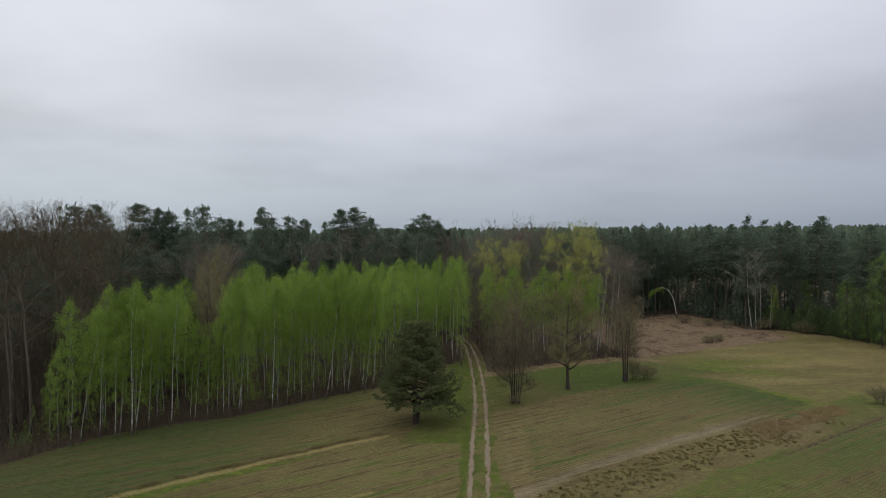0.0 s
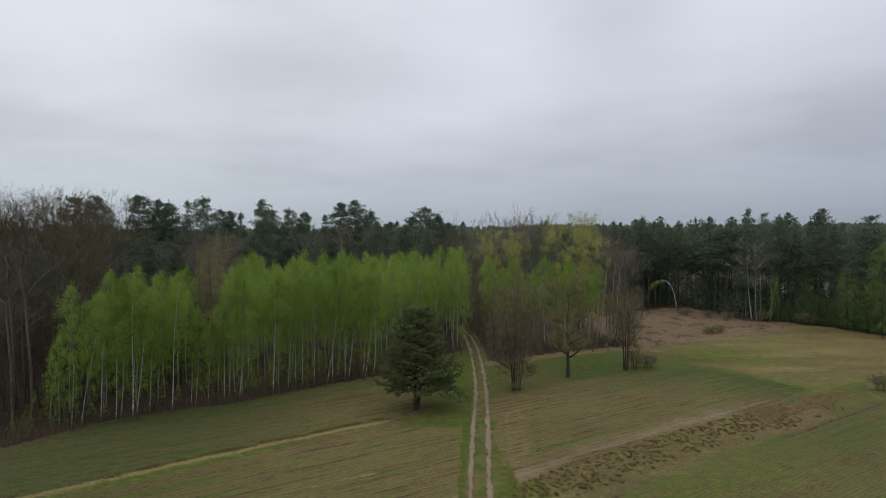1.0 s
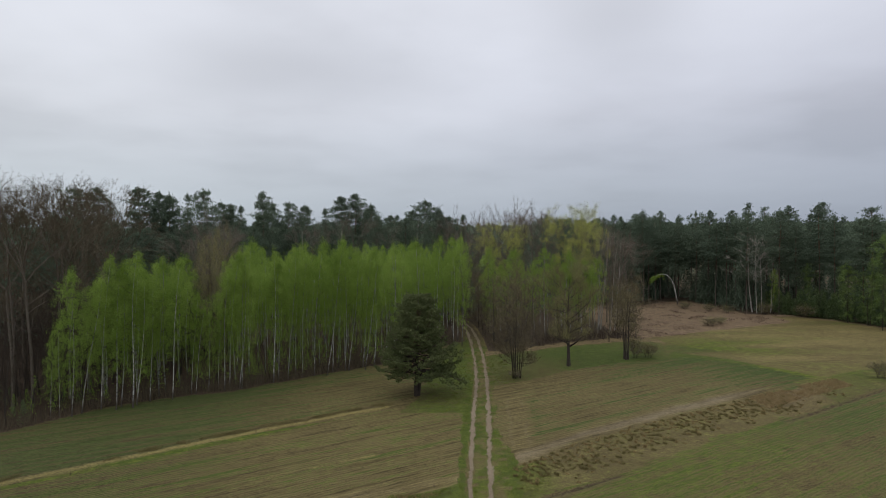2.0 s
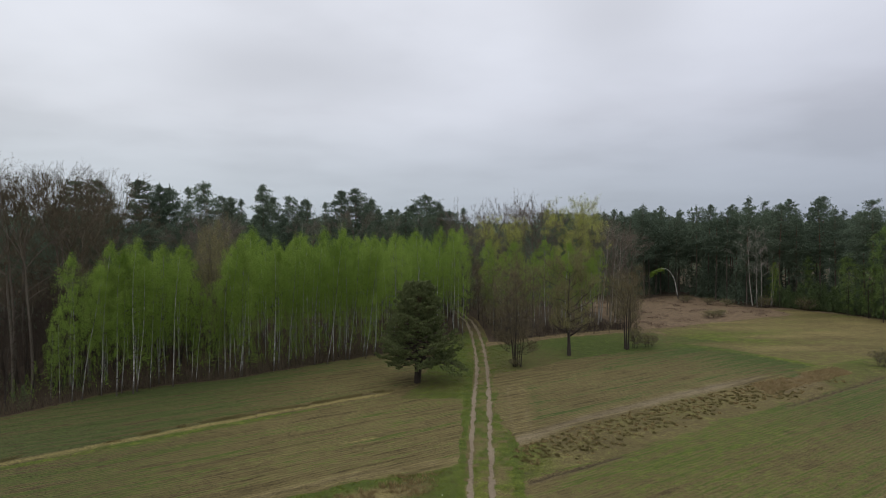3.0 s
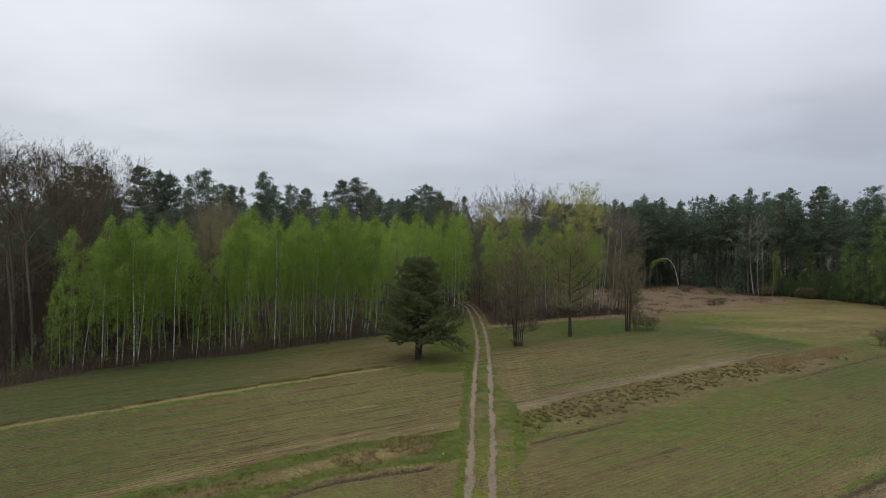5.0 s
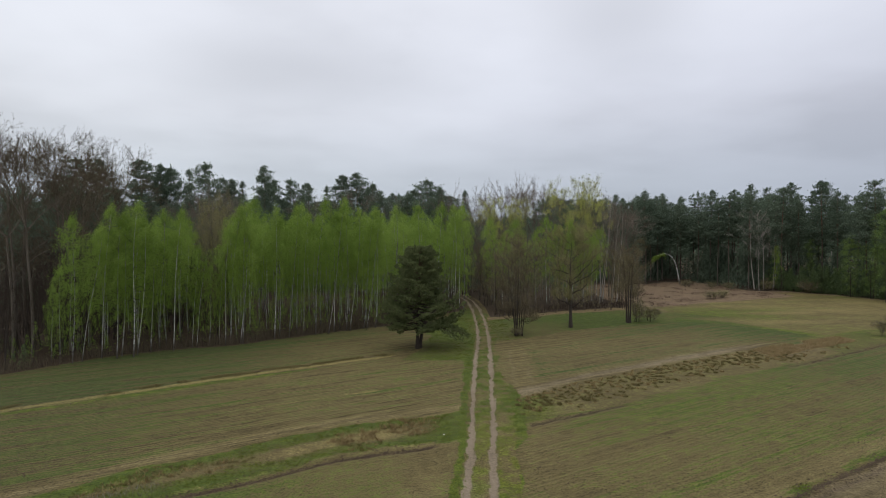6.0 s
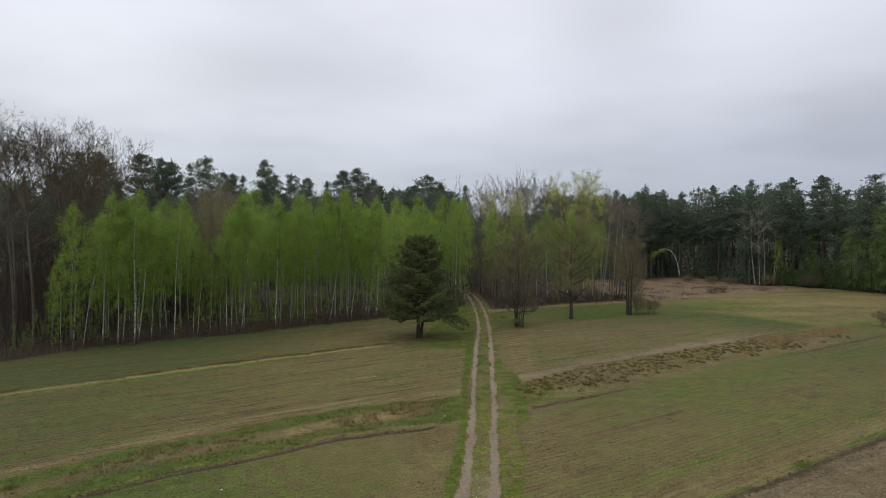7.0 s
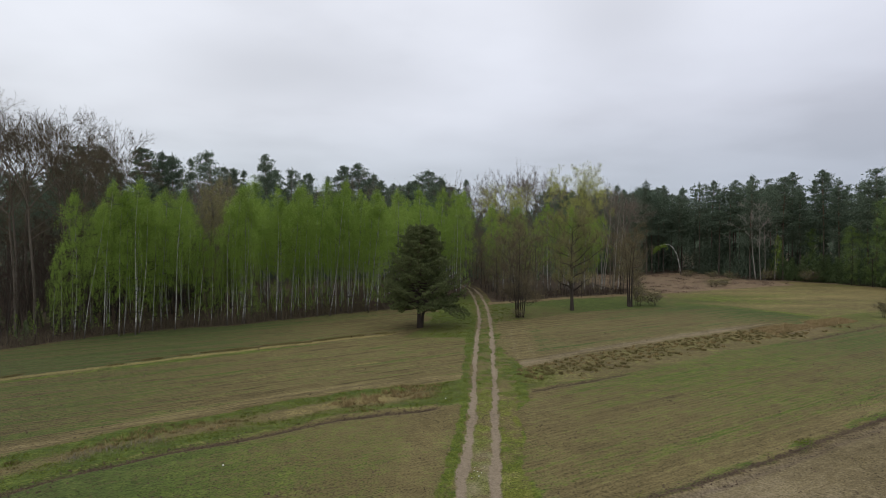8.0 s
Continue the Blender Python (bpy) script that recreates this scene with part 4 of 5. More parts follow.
def make_lone_pine(x, y):
    """The broad old pine in the field: a short forked trunk and a dense cone of tiered boughs."""
    rng = np.random.default_rng(21)
    tall = 12.9
    tree = root("lone_pine", "broad bushy dark green pine standing alone in the field", "tree")
    u, stem = bent_stem(rng, tall - 0.4, 0.12, (0.25, 0))
    trunk = Shape()
    trunk.tube(stem, np.interp(u, [0, 0.03, 0.2, 0.7, 1], [0.34, 0.25, 0.21, 0.12, 0.03]), 10)
    fork = np.array([[0.26, 0.1, -0.3], [0.42, 0.15, 1.2], [0.72, 0.3, 3.0], [1.2, 0.4, 5.6]])
    trunk.tube(fork, [0.24, 0.2, 0.15, 0.05], 8, True)
    q = np.linspace(0, 1, 6)
    up = np.array([0, 0, 1.0])

    def bough(pts, thick, out, sides, tufts_on):
        """One bough with side shoots to both hands, every shoot ending in needle tufts."""
        limb, spray, roots, ways = Shape(), Shape(), [], []
        limb.tube(pts, np.linspace(thick, 0.014, len(pts)), 4, True)
        across = np.array([-out[1], out[0], 0.0])
        full = np.linalg.norm(pts[-1] - pts[0])
        shoots = [(pts[-1] - (pts[-1] - pts[-2]) * 0.6, pts[-1])]
        for k in range(sides):
            f = 0.30 + 0.66 * (k + rng.random()) / sides
            p = np.array([np.interp(f, q, pts[:, a]) for a in range(3)])
            ln = (0.36 * full * (1.08 - f) + 0.38) * rng.uniform(0.7, 1.2)
            way = across * (1 if k % 2 else -1) * rng.uniform(0.6, 1.1) + out * rng.uniform(0.3, 0.8) + up * rng.uniform(-0.05, 0.45)
            end = p + way / np.linalg.norm(way) * ln
            limb.tube([p, (p + end) / 2 - up * 0.05 * ln, end], [0.022, 0.014, 0.007], 3, True)
            shoots.append((p + (end - p) * 0.25, end))
        for a, b in shoots:
            for _ in range(tufts_on):
                c = a + (b - a) * rng.random() ** 0.6 + rng.normal(size=3) * np.array([0.15, 0.15, 0.10])
                w = unit(rng, 16) * 0.75 + out * 0.3 + up * 0.75
                roots.append(c + rng.normal(size=(16, 3)) * np.array([0.06, 0.06, 0.04]))
                ways.append(w / np.linalg.norm(w, axis=1)[:, None])
        spray.triangles(spikes(rng, np.vstack(roots), np.vstack(ways), 0.25, 0.038))
        held = part("bough", limb, M_LONE_BARK, tree)
        part("needle_spray", spray, M_NEEDLE_LONE, held, "tufted dark green needles", False, "stuff")

    n = 118
    qq = q[:, None]
    for i in range(n):
        s = 0.20 + 0.78 * ((i + rng.random()) / n)
        p0 = on_stem(u, stem, s)
        env = np.interp(s * tall, [2.4, 3.4, 4.6, 7.0, 9.8, 11.4, 12.2, 13.0], [4.2, 5.5, 5.4, 4.4, 2.9, 1.9, 1.35, 0.6])
        reach = env * rng.uniform(0.60, 1.08)
        az = i * 2.39996 + rng.uniform(-0.35, 0.35)
        out = np.array([math.cos(az), math.sin(az), 0.0])
        lift = np.interp(s, [0.18, 0.35, 0.7, 1.0], [-0.16, 0.06, 0.30, 0.45])
        pts = p0 + out * reach * qq + up * reach * (lift * qq - 0.10 * np.sin(3.14 * qq) + 0.14 * qq ** 2) + rng.normal(size=(6, 3)) * 0.045 * qq * reach
        bough(pts, 0.10 * (1.15 - s), out, int(5 + 2.0 * reach), 4)
    for j in range(6):   # low boughs that sweep down to the east
        az = -0.6 + 0.26 * j
        out = np.array([math.cos(az), math.sin(az), 0.0])
        pts = np.array([0.1, 0, 3.2]) + out * (6.3 - 0.4 * abs(j - 2)) * qq + up * (0.5 * qq - (2.2 + 0.25 * (j % 2)) * qq ** 2)
        bough(pts, 0.07, out, 13, 3)
    part("trunk", trunk, M_LONE_BARK, tree, "thick dark forked trunk", True)
    tree.location = (x, y, spot(x, y))
    return tree


def put_tree(variant, x, y, scale=1.0, turn=0.0, wide=1.0, label="", lean=0.0, tilt=0.0):
    """A copy of a tree; lean: degrees by which it leans to a side that the turn decides; tilt: degrees to the east."""
    m = pose(x, y, spot(x, y), 0, tilt, 0) @ pose(0, 0, 0, lean, 0, turn) @ Matrix.Diagonal((scale * wide, scale * wide, scale, 1))
    ob = copy_thing(variant, m)
    if label:
        ob["label"] = label
    return ob


def scatter(rng, box, gap, inside, tries=4000, taken=None):
    """Random places in a box, at least gap apart, where inside(x, y) holds."""
    pts = list(taken or [])
    keep = []
    for _ in range(tries):
        x, y = rng.uniform(box[0], box[1]), rng.uniform(box[2], box[3])
        if inside(x, y) and all((x - a) ** 2 + (y - b) ** 2 > gap * gap for a, b in pts):
            pts.append((x, y))
            keep.append((x, y))
    return keep


def remove_thing(ob):
    for o in (*ob.children_recursive, ob):
        bpy.data.objects.remove(o)


make_lone_pine(-3.8, 77.2)

# birch wood west of the track
rng = np.random.default_rng(3)
BIRCH_KINDS = ((18.5, 2.3, 0.16), (19.5, 2.6, 0.20), (17.5, 2.4, 0.14), (20.0, 2.5, 0.26), (18.0, 2.7, 0.18), (19.0, 2.2, 0.28))
BIRCHES = [make_birch(100 + k, t, s, 13000, l, size=(0.045, 0.105)) for k, (t, s, l) in enumerate(BIRCH_KINDS)]
INNER = [make_birch(110 + k, t, s, 4400, 0.34, size=(0.07, 0.145), limbs_count=28) for k, (t, s, l) in enumerate(BIRCH_KINDS)]
# the trees along the edge: x, y, height, tilt to the east
FRONT_WEST = [(-45.0, 69.8, 9.1, 2), (-44.2, 70.1, 10.8, 2), (-42.6, 69.8, 16.6, 3), (-42.0, 70.7, 15.8, 9), (-40.8, 72.6, 18.0, 4), (-38.9, 72.4, 16.5, 3), (-39.0, 73.7, 17.5, 4), (-37.4, 73.3, 18.3, 3), (-37.5, 74.4, 16.6, 6), (-36.6, 75.9, 15.6, 3), (-36.5, 78.1, 17.4, 2), (-34.1, 76.6, 17.6, 4), (-32.8, 79.2, 13.0, 4), (-32.1, 78.8, 11.3, 6), (-31.0, 80.2, 10.5, 3), (-30.2, 81.6, 11.5, 2)]
FRONT_EAST = [(-29.1, 80.8, 15.1, 2), (-28.7, 81.5, 18.3, 4), (-27.4, 81.6, 16.5, 5), (-27.1, 81.6, 18.6, 3), (-27.9, 87.2, 19.5, 1), (-23.7, 84.5, 18.1, 2), (-23.3, 85.4, 16.4, 2), (-22.2, 86.5, 18.4, 4), (-21.7, 88.9, 18.7, 2), (-20.5, 87.9, 17.2, 2), (-18.9, 88.5, 19.4, 3), (-17.2, 89.0, 18.9, 9), (-16.7, 90.8, 17.5, 2), (-15.0, 91.7, 19.6, 1), (-14.5, 91.8, 18.1, 6), (-12.7, 93.8, 18.3, 6), (-12.1, 92.4, 17.0, 8), (-11.0, 94.3, 18.0, 3), (-8.2, 98.5, 18.5, 0), (-5.0, 103, 19, 2), (-1.5, 109, 19.5, 1), (1.4, 112, 19.2, 0), (2.9, 110.5, 18.6, 1), (2.3, 116, 19.5, 1)]
FRONT = [(x, y) for x, y, _, _ in FRONT_WEST + FRONT_EAST]


def wood_top(x, y):
    """How tall the birches stand there, against 19 m."""
    return float(np.interp(x, [-46, -42, -30, -10, 2], [0.80, 0.93, 0.98, 1.0, 0.98])) * (1.0 + 0.03 * step_up(y, 95, 140))


for k, (x, y, t, tilt) in enumerate(FRONT_WEST + FRONT_EAST):
    put_tree(BIRCHES[k % 6], x, y, t / BIRCH_KINDS[k % 6][0], rng.uniform(0, 360), rng.uniform(0.9, 1.15) * (0.8 if t < 14 else 1.0), tilt=tilt)
inner = scatter(rng, (-46, 3, 70, 142), 2.5, lambda x, y: BIRCH_EDGE(x) + 1.2 < y < min(142, BIRCH_EDGE(x) + 46) and x > -46 + 0.24 * max(0, y - 72) - 6 and x < 2.2 - 0.02 * (y - 110) and not (-0.408 < x / y < -0.352 and y > 82), 2600, FRONT)
for x, y in inner:
    kinds = BIRCHES if y < BIRCH_EDGE(x) + 3.6 else INNER
    put_tree(kinds[int(rng.integers(6))], x, y, wood_top(x, y) * rng.uniform(0.76, 0.96), rng.uniform(0, 360), rng.uniform(0.85, 1.15), lean=rng.uniform(-3, 3))

# birches and young trees east of the track
EAST_FRONT = ((8.9, 123.6, 17.1), (12.7, 121.2, 16.4), (14.5, 121.6, 16.8), (19.1, 118.7, 17.2), (23.1, 119.6, 16.5), (26.5, 120.5, 14.7), (17.3, 120.9, 14.4), (21.6, 121.7, 15.7), (11.0, 124.7, 13.8), (28.4, 121.5, 13.6), (24.8, 122.5, 15.6))
for k, (x, y, t) in enumerate(EAST_FRONT):
    put_tree(BIRCHES[k % 6], x, y, t / BIRCH_KINDS[k % 6][0], rng.uniform(0, 360), rng.uniform(1.0, 1.25), lean=rng.uniform(-2, 2))
EAST = scatter(rng, (8, 34, 112, 138), 3.0, lambda x, y: y > GRASS_TOP(x) + 11 and y < GRASS_TOP(x) + 26 and x > 8.5 and x < 31, 500, [(x, y) for x, y, _ in EAST_FRONT])
for x, y in EAST:
    put_tree(INNER[int(rng.integers(6))], x, y, rng.uniform(0.56, 0.82), rng.uniform(0, 360), rng.uniform(0.9, 1.2))
EDGE_TREE = make_birch(131, 19, 3.4, 13000, 0.06, leaf=M_EDGE_LEAF, size=(0.06, 0.13), bushy=True, label="dense green young tree at the wood edge", name="young_tree", limbs_count=60, bark=M_ALDER_BARK)
for x, y, sc in ((87.6, 124, 1.0), (87, 134, 0.70), (92, 131, 0.72), (95, 121, 0.9), (89.3, 138, 0.68), (85.5, 146, 0.64), (88.7, 130, 0.64)):
    put_tree(EDGE_TREE, x, y, sc, rng.uniform(0, 360), rng.uniform(0.9, 1.2))

put_tree(BIRCHES[2], 78.7, 149.6, 0.62, 40, 1.0, "small green birch at the edge of the pine wood", tilt=6)

# pine stands
PINE_KINDS = ((26, 3.6, 0.36), (27, 4.1, 0.44), (25, 3.2, 0.34), (28, 3.5, 0.42), (26, 4.2, 0.46))
PINES = [make_pine(200 + k, t, s * 0.95, f, 18, needle=(0.38, 0.09), old=k in (1, 4), gap=0.62) for k, (t, s, f) in enumerate(PINE_KINDS)]
PINES_TOP = [make_pine(220 + k, t, s * 0.95, 0.44, 22, needle=(0.36, 0.09), gap=0.50) for k, (t, s, f) in enumerate(PINE_KINDS)]
PINES_BACK = [make_pine(210 + k, t, s, f + 0.08, 13, needle=(0.42, 0.14), old=k in (1, 4), gap=0.85) for k, (t, s, f) in enumerate(PINE_KINDS)]
SPIRE = make_pine(231, 27, 1.9, 0.40, 20, needle=(0.40, 0.07), old=False, gap=0.65, label="narrow dark green conifer with a pointed top")
# trees that stand out against the sky: x, y, height, breadth
SKY_WEST = [(-74.3, 125, 30.0, 1.0), (-71.1, 128, 30.3, 0.9), (-66.2, 135, 30.7, 1.15), (-62.1, 135, 29.8, 0.9), (-60.5, 136, 29.3, 0.9), (-54, 140, 30.3, 1.0), (-53.8, 150, 28, 0.9), (-51.7, 150, 27.6, 0.8), (-41.7, 142, 29.9, 0.85), (-43.7, 158, 28.2, 0.8), (-40.3, 160, 28.3, 0.9), (-37.4, 165, 27.7, 0.8), (-28.8, 172, 30.5, 1.0), (-24.9, 172, 31.1, 1.2), (-20.4, 174, 28.3, 0.9), (-16.1, 178, 24.9, 1.0), (-5.4, 172, 29.1, 1.35), (-9, 174, 26.5, 1.1), (-1.5, 173, 26.6, 1.1), (1.5, 174, 25, 1.0)]
SKY_EAST = [(90.2, 185, 28.1, 0.9), (92.6, 180, 26.7, 0.8), (97, 180, 26.6, 0.9), (100.5, 178, 25.3, 0.9), (103.6, 170, 27.7, 0.7), (102.5, 160, 23.5, 0.9), (103.5, 155, 22.8, 1.0), (104.2, 150, 24.1, 0.6), (70, 186, 25, 0.9)]
for k, (x, y, t, w) in enumerate(SKY_WEST):
    put_tree(PINES_TOP[k % 5], x, y, t / PINE_KINDS[k % 5][0], rng.uniform(0, 360), w)
for k, (x, y, t, w) in enumerate(SKY_EAST):
    put_tree(PINES[k % 5], x, y, t / PINE_KINDS[k % 5][0], rng.uniform(0, 360), w)
for x, y, t in ((-62.1, 150, 30.3), (-49, 150, 27.2), (-35.5, 160, 27.4), (-31.5, 165, 27), (4.6, 150, 24.6), (-13, 172, 25.3)):
    put_tree(SPIRE, x, y, t / 27, 40 * x, 1.0)
SKYLINE = [(x, y) for x, y, _, _ in SKY_WEST + SKY_EAST]
west = scatter(rng, (-130, 34, 100, 185), 5.5, lambda x, y: y > (100 if x < -52 else 128 if x < -40 else 146) and x > -0.74 * y - 12 and (x < 1 or y > 174), 1900, SKYLINE)
for x, y in west:
    k = int(rng.integers(5))
    put_tree((PINES_TOP if y < 152 and x > -72 else PINES_BACK)[k], x, y, rng.uniform(0.80, 0.93) * (0.74 if x > 0 else 1.0), rng.uniform(0, 360), rng.uniform(0.9, 1.2))
east = scatter(rng, (30, 140, 90, 206), 3.8, lambda x, y: y > WOOD_R(x) + 0.8 and y < WOOD_R(x) + 34 and x < 0.74 * y + 10 and (x > 46 or y > 172), 2600, SKYLINE)
for x, y in east:
    k = int(rng.integers(5))
    put_tree((PINES if y < WOOD_R(x) + 9 else PINES_BACK)[k], x, y, rng.uniform(0.84, 0.95) - 0.06 * float(step_up(x, 84, 98)), rng.uniform(0, 360), rng.uniform(1.0, 1.25))

# young broadleaved trees along the eastern pine wood
YOUNG = [make_birch(120 + k, 8.0, 1.9, 2600, 0.06, leaf=M_BUSH_LEAF, size=(0.07, 0.16), bushy=True, label="young green tree at the edge of the pine wood", name="young_tree", limbs_count=30, bark=M_ALDER_BARK) for k in range(2)]
for k, (x, y) in enumerate(scatter(rng, (79.5, 106, 96, 156), 1.7, lambda x, y: WOOD_R(x) - 0.3 < y < WOOD_R(x) + 6 and y < 154, 1500)):
    put_tree(YOUNG[k % 2], x, y, rng.uniform(0.35, 1.0) * (0.85 if x > 84 else 0.75), rng.uniform(0, 360), rng.uniform(1.2, 1.9))

# leafless trees
TALL_BARE = [make_fan(300 + k, 28, 0.22, f, w, 7, twig=M_TWIG_BROWN, side=2, twig_wide=0.013) for k, (f, w) in enumerate(((0.60, 1.05), (0.64, 0.95), (0.55, 1.1)))]
BACK_BARE = make_fan(305, 28, 0.2, 0.5, 0.6, 6, side=3, twig_wide=0.02)
for k, (x, y, t) in enumerate(((-57, 74, 27.4), (-54, 79, 28.5), (-49.3, 73.2, 27.6), (-48.5, 79.5, 27.9), (-50, 83.5, 24.5), (-60, 82, 27), (-54.5, 87, 29), (-59, 95, 29.6), (-54, 97.5, 28), (-52, 93, 25.5), (-57, 104, 29), (-55, 100.5, 26.5), (-51.2, 72.5, 24), (-53, 75.5, 26), (-47.4, 77.5, 22), (-55, 72.6, 26), (-50.2, 85, 25), (-46.4, 80, 21))):
    put_tree(TALL_BARE[k % 3], x, y, 0.985 * t / 28, 77 * k, 0.95)
for k, (x, y, t) in enumerate(((14, 146, 27.8), (17, 149, 26.6), (22.5, 147, 26.8), (5.2, 149, 26), (10, 143, 24), (20, 140, 24), (33.5, 141, 23.5), (36, 138, 22), (26, 150, 19), (1, 148, 24), (18.5, 144, 26.5), (34, 128, 20), (37, 131, 20.5), (35.5, 126, 18.5), (39.5, 134, 20), (12, 150, 26), (21.5, 152, 27), (4.6, 138, 19.5), (7.2, 140, 21), (9.2, 144, 22), (3.0, 145, 21), (6.0, 147, 22))):
    put_tree(BACK_BARE, x, y, 0.92 * t / 28, 61 * k, 0.95)
for k, (x, y, t) in enumerate(((-44, 118, 21), (-45, 122, 22), (-46, 126, 21), (-48, 130, 23), (-46, 112, 20), (-42, 110, 19), (-37.5, 103, 17), (-22, 146, 24), (-14, 148, 22), (-30, 140, 22))):
    put_tree(BACK_BARE, x, y, t / 28, 50 * k, 0.9, "leafless brownish tree behind the birches")

BRUSHWOOD = make_bare(310, 11, 0.09, 2.4, 0.12, (16, 5, 6), (0.6, 1.5), M_ALDER_BARK, M_TWIG_DARK, stems=2, single=False, label="leafless brown thicket tree under the tall wood", group="thicket")
for k, (x, y) in enumerate(scatter(rng, (-66, -38, 62, 112), 2.3, lambda x, y: y > BIRCH_EDGE(x) + 1.5 and (x < -46 or y > 88) and x > -0.74 * y - 8, 480)):
    put_tree(BRUSHWOOD, x, y, rng.uniform(0.6, 1.3), 71 * k, rng.uniform(0.9, 1.3))

PALE = make_bare(320, 18.5, 0.115, 4.4, 0.36, (15, 7, 7), (0.3, 1.1), M_PALE_BARK, M_PALE_TWIG, profile=(0.9, 1.0, 0.7, 0.3), label="pale-stemmed leafless tree with wide arching branches", group="pale bare trees", twig_wide=0.014, limb_thick=0.32)
for k, (x, y, t, tilt, w) in enumerate(((75.9, 153.2, 19.6, -6, 1.25), (75.6, 150.3, 18.4, -2, 0.8), (76.6, 150.2, 18.3, -0.5, 0.8), (79.6, 151.5, 19.0, 2, 0.8), (109.7, 177, 22, -1, 0.7))):
    put_tree(PALE, x, y, t / 18.5, 83 * k, w, tilt=tilt)
PALE_SLIM = make_bare(321, 20, 0.11, 1.9, 0.42, (17, 5, 5), (0.9, 1.8), M_PALE_BARK, M_TWIG, label="slim pale-stemmed leafless tree among the birches", group="pale bare trees", twig_wide=0.018)
for k, (x, y, t, tilt) in enumerate(((31.2, 126.4, 20.6, 6), (31.9, 127.3, 21.2, 5), (33.5, 126.0, 19.4, 5), (30.5, 124.0, 18.0, 3), (34.6, 126.5, 18.4, 4), (-24.8, 148, 24.5, 0), (-33.5, 146, 22, 0), (-6.5, 151, 23, 0))):
    put_tree(PALE_SLIM, x, y, t / 20, 83 * k, 1.0, tilt=tilt)

# yellow-green poplars behind the small birch wood
POPLAR = make_fan(331, 25, 0.2, 0.45, 0.42, 6, leaves=13000, leaf_mat=M_POPLAR_LEAF, leaf_size=(0.07, 0.15), bend=0.6, label="tall tree in yellow-green young leaf", group="poplars", name="poplar_tree")
for k, (x, y, t, w) in enumerate(((25.5, 129, 25, 0.78), (30.8, 132, 24, 0.55), (12.5, 138, 21.5, 0.8), (15.5, 141, 21, 0.6), (27.5, 127, 20, 0.7), (10.6, 135, 19, 0.6))):
    put_tree(POPLAR, x, y, t / 25, 97 * k, w)

# alders at the head of the drilled field
ALDER_A = make_bare(340, 14.6, 0.07, 3.5, 0.10, (13, 6, 8), (0.1, 0.7), M_ALDER_BARK, M_TWIG_BROWN, buds=19000, bud_mat=M_BUDS_BROWN, bud_size=(0.035, 0.085), stems=9, splay=0.13, profile=(0.9, 1.05, 0.8, 0.35), name="alder_tree", label="many-stemmed brown alder with opening buds", group="alders")
ALDER_A.matrix_world = pose(9.7, 86.2, spot(9.7, 86.2))
ALDER_B = make_bare(341, 13.2, 0.27, 4.5, 0.19, (24, 11, 10), (0.2, 1.2), M_ALDER_BARK, M_TWIG_BROWN, buds=30000, bud_mat=M_BUDS, bud_size=(0.04, 0.095), profile=(0.9, 1.05, 0.9, 0.45), limb_thick=0.6, name="alder_tree", label="single-stemmed alder with a rounded budding crown", group="alders")
ALDER_B.matrix_world = pose(18.6, 93.6, spot(18.6, 93.6))
ALDER_C = make_bare(342, 13.0, 0.14, 3.2, 0.30, (14, 7, 8), (0.2, 0.8), M_ALDER_BARK, M_TWIG_BROWN, splay=0.12, buds=17000, bud_mat=M_BUDS_BROWN, bud_size=(0.035, 0.085), stems=3, profile=(0.8, 1.0, 0.7, 0.3), name="alder_tree", label="alder with three dark stems and sparse buds", group="alders")
ALDER_C.matrix_world = pose(28.6, 98.2, spot(28.6, 98.2))
ALDER_FAR = make_bare(343, 14.4, 0.17, 4.0, 0.20, (24, 8, 7), (0.3, 1.0), M_ALDER_BARK, M_TWIG, buds=3600, bud_size=(0.07, 0.15), single=False, name="alder_tree", label="alder in bud", group="alders")
for k, (x, y, t) in enumerate(((10.5, 106, 12), (12.5, 112, 13), (16, 114, 12), (9, 115, 12))):
    put_tree(ALDER_FAR, x, y, t / 14.8, 70 * k, 0.8, "brown budding tree at the edge of the small wood")

for k, (x, y, t, w) in enumerate(((-34.7, 92, 17.5, 0.6), (-34.2, 97, 18, 0.6), (-33.4, 87, 15.5, 0.55), (-32.0, 86, 14.5, 0.5), (-38.6, 101, 19, 0.6), (-40.3, 109, 20, 0.6), (13.5, 117, 14.5, 0.6), (21.5, 119, 14, 0.6), (26, 121, 15, 0.6), (32.5, 117, 9, 0.7), (35.5, 119, 8, 0.8))):
    put_tree(ALDER_FAR, x, y, t / 14.4, 41 * k, w, "olive-brown tree in bud beside the birches")
THICKET = make_bare(311, 11, 0.07, 2.6, 0.10, (16, 6, 6), (0.3, 1.2), M_ALDER_BARK, M_TWIG, buds=2600, bud_mat=M_BUDS_BROWN, bud_size=(0.06, 0.13), stems=2, single=False, label="leafless brown thicket where the track enters the wood", group="thicket")
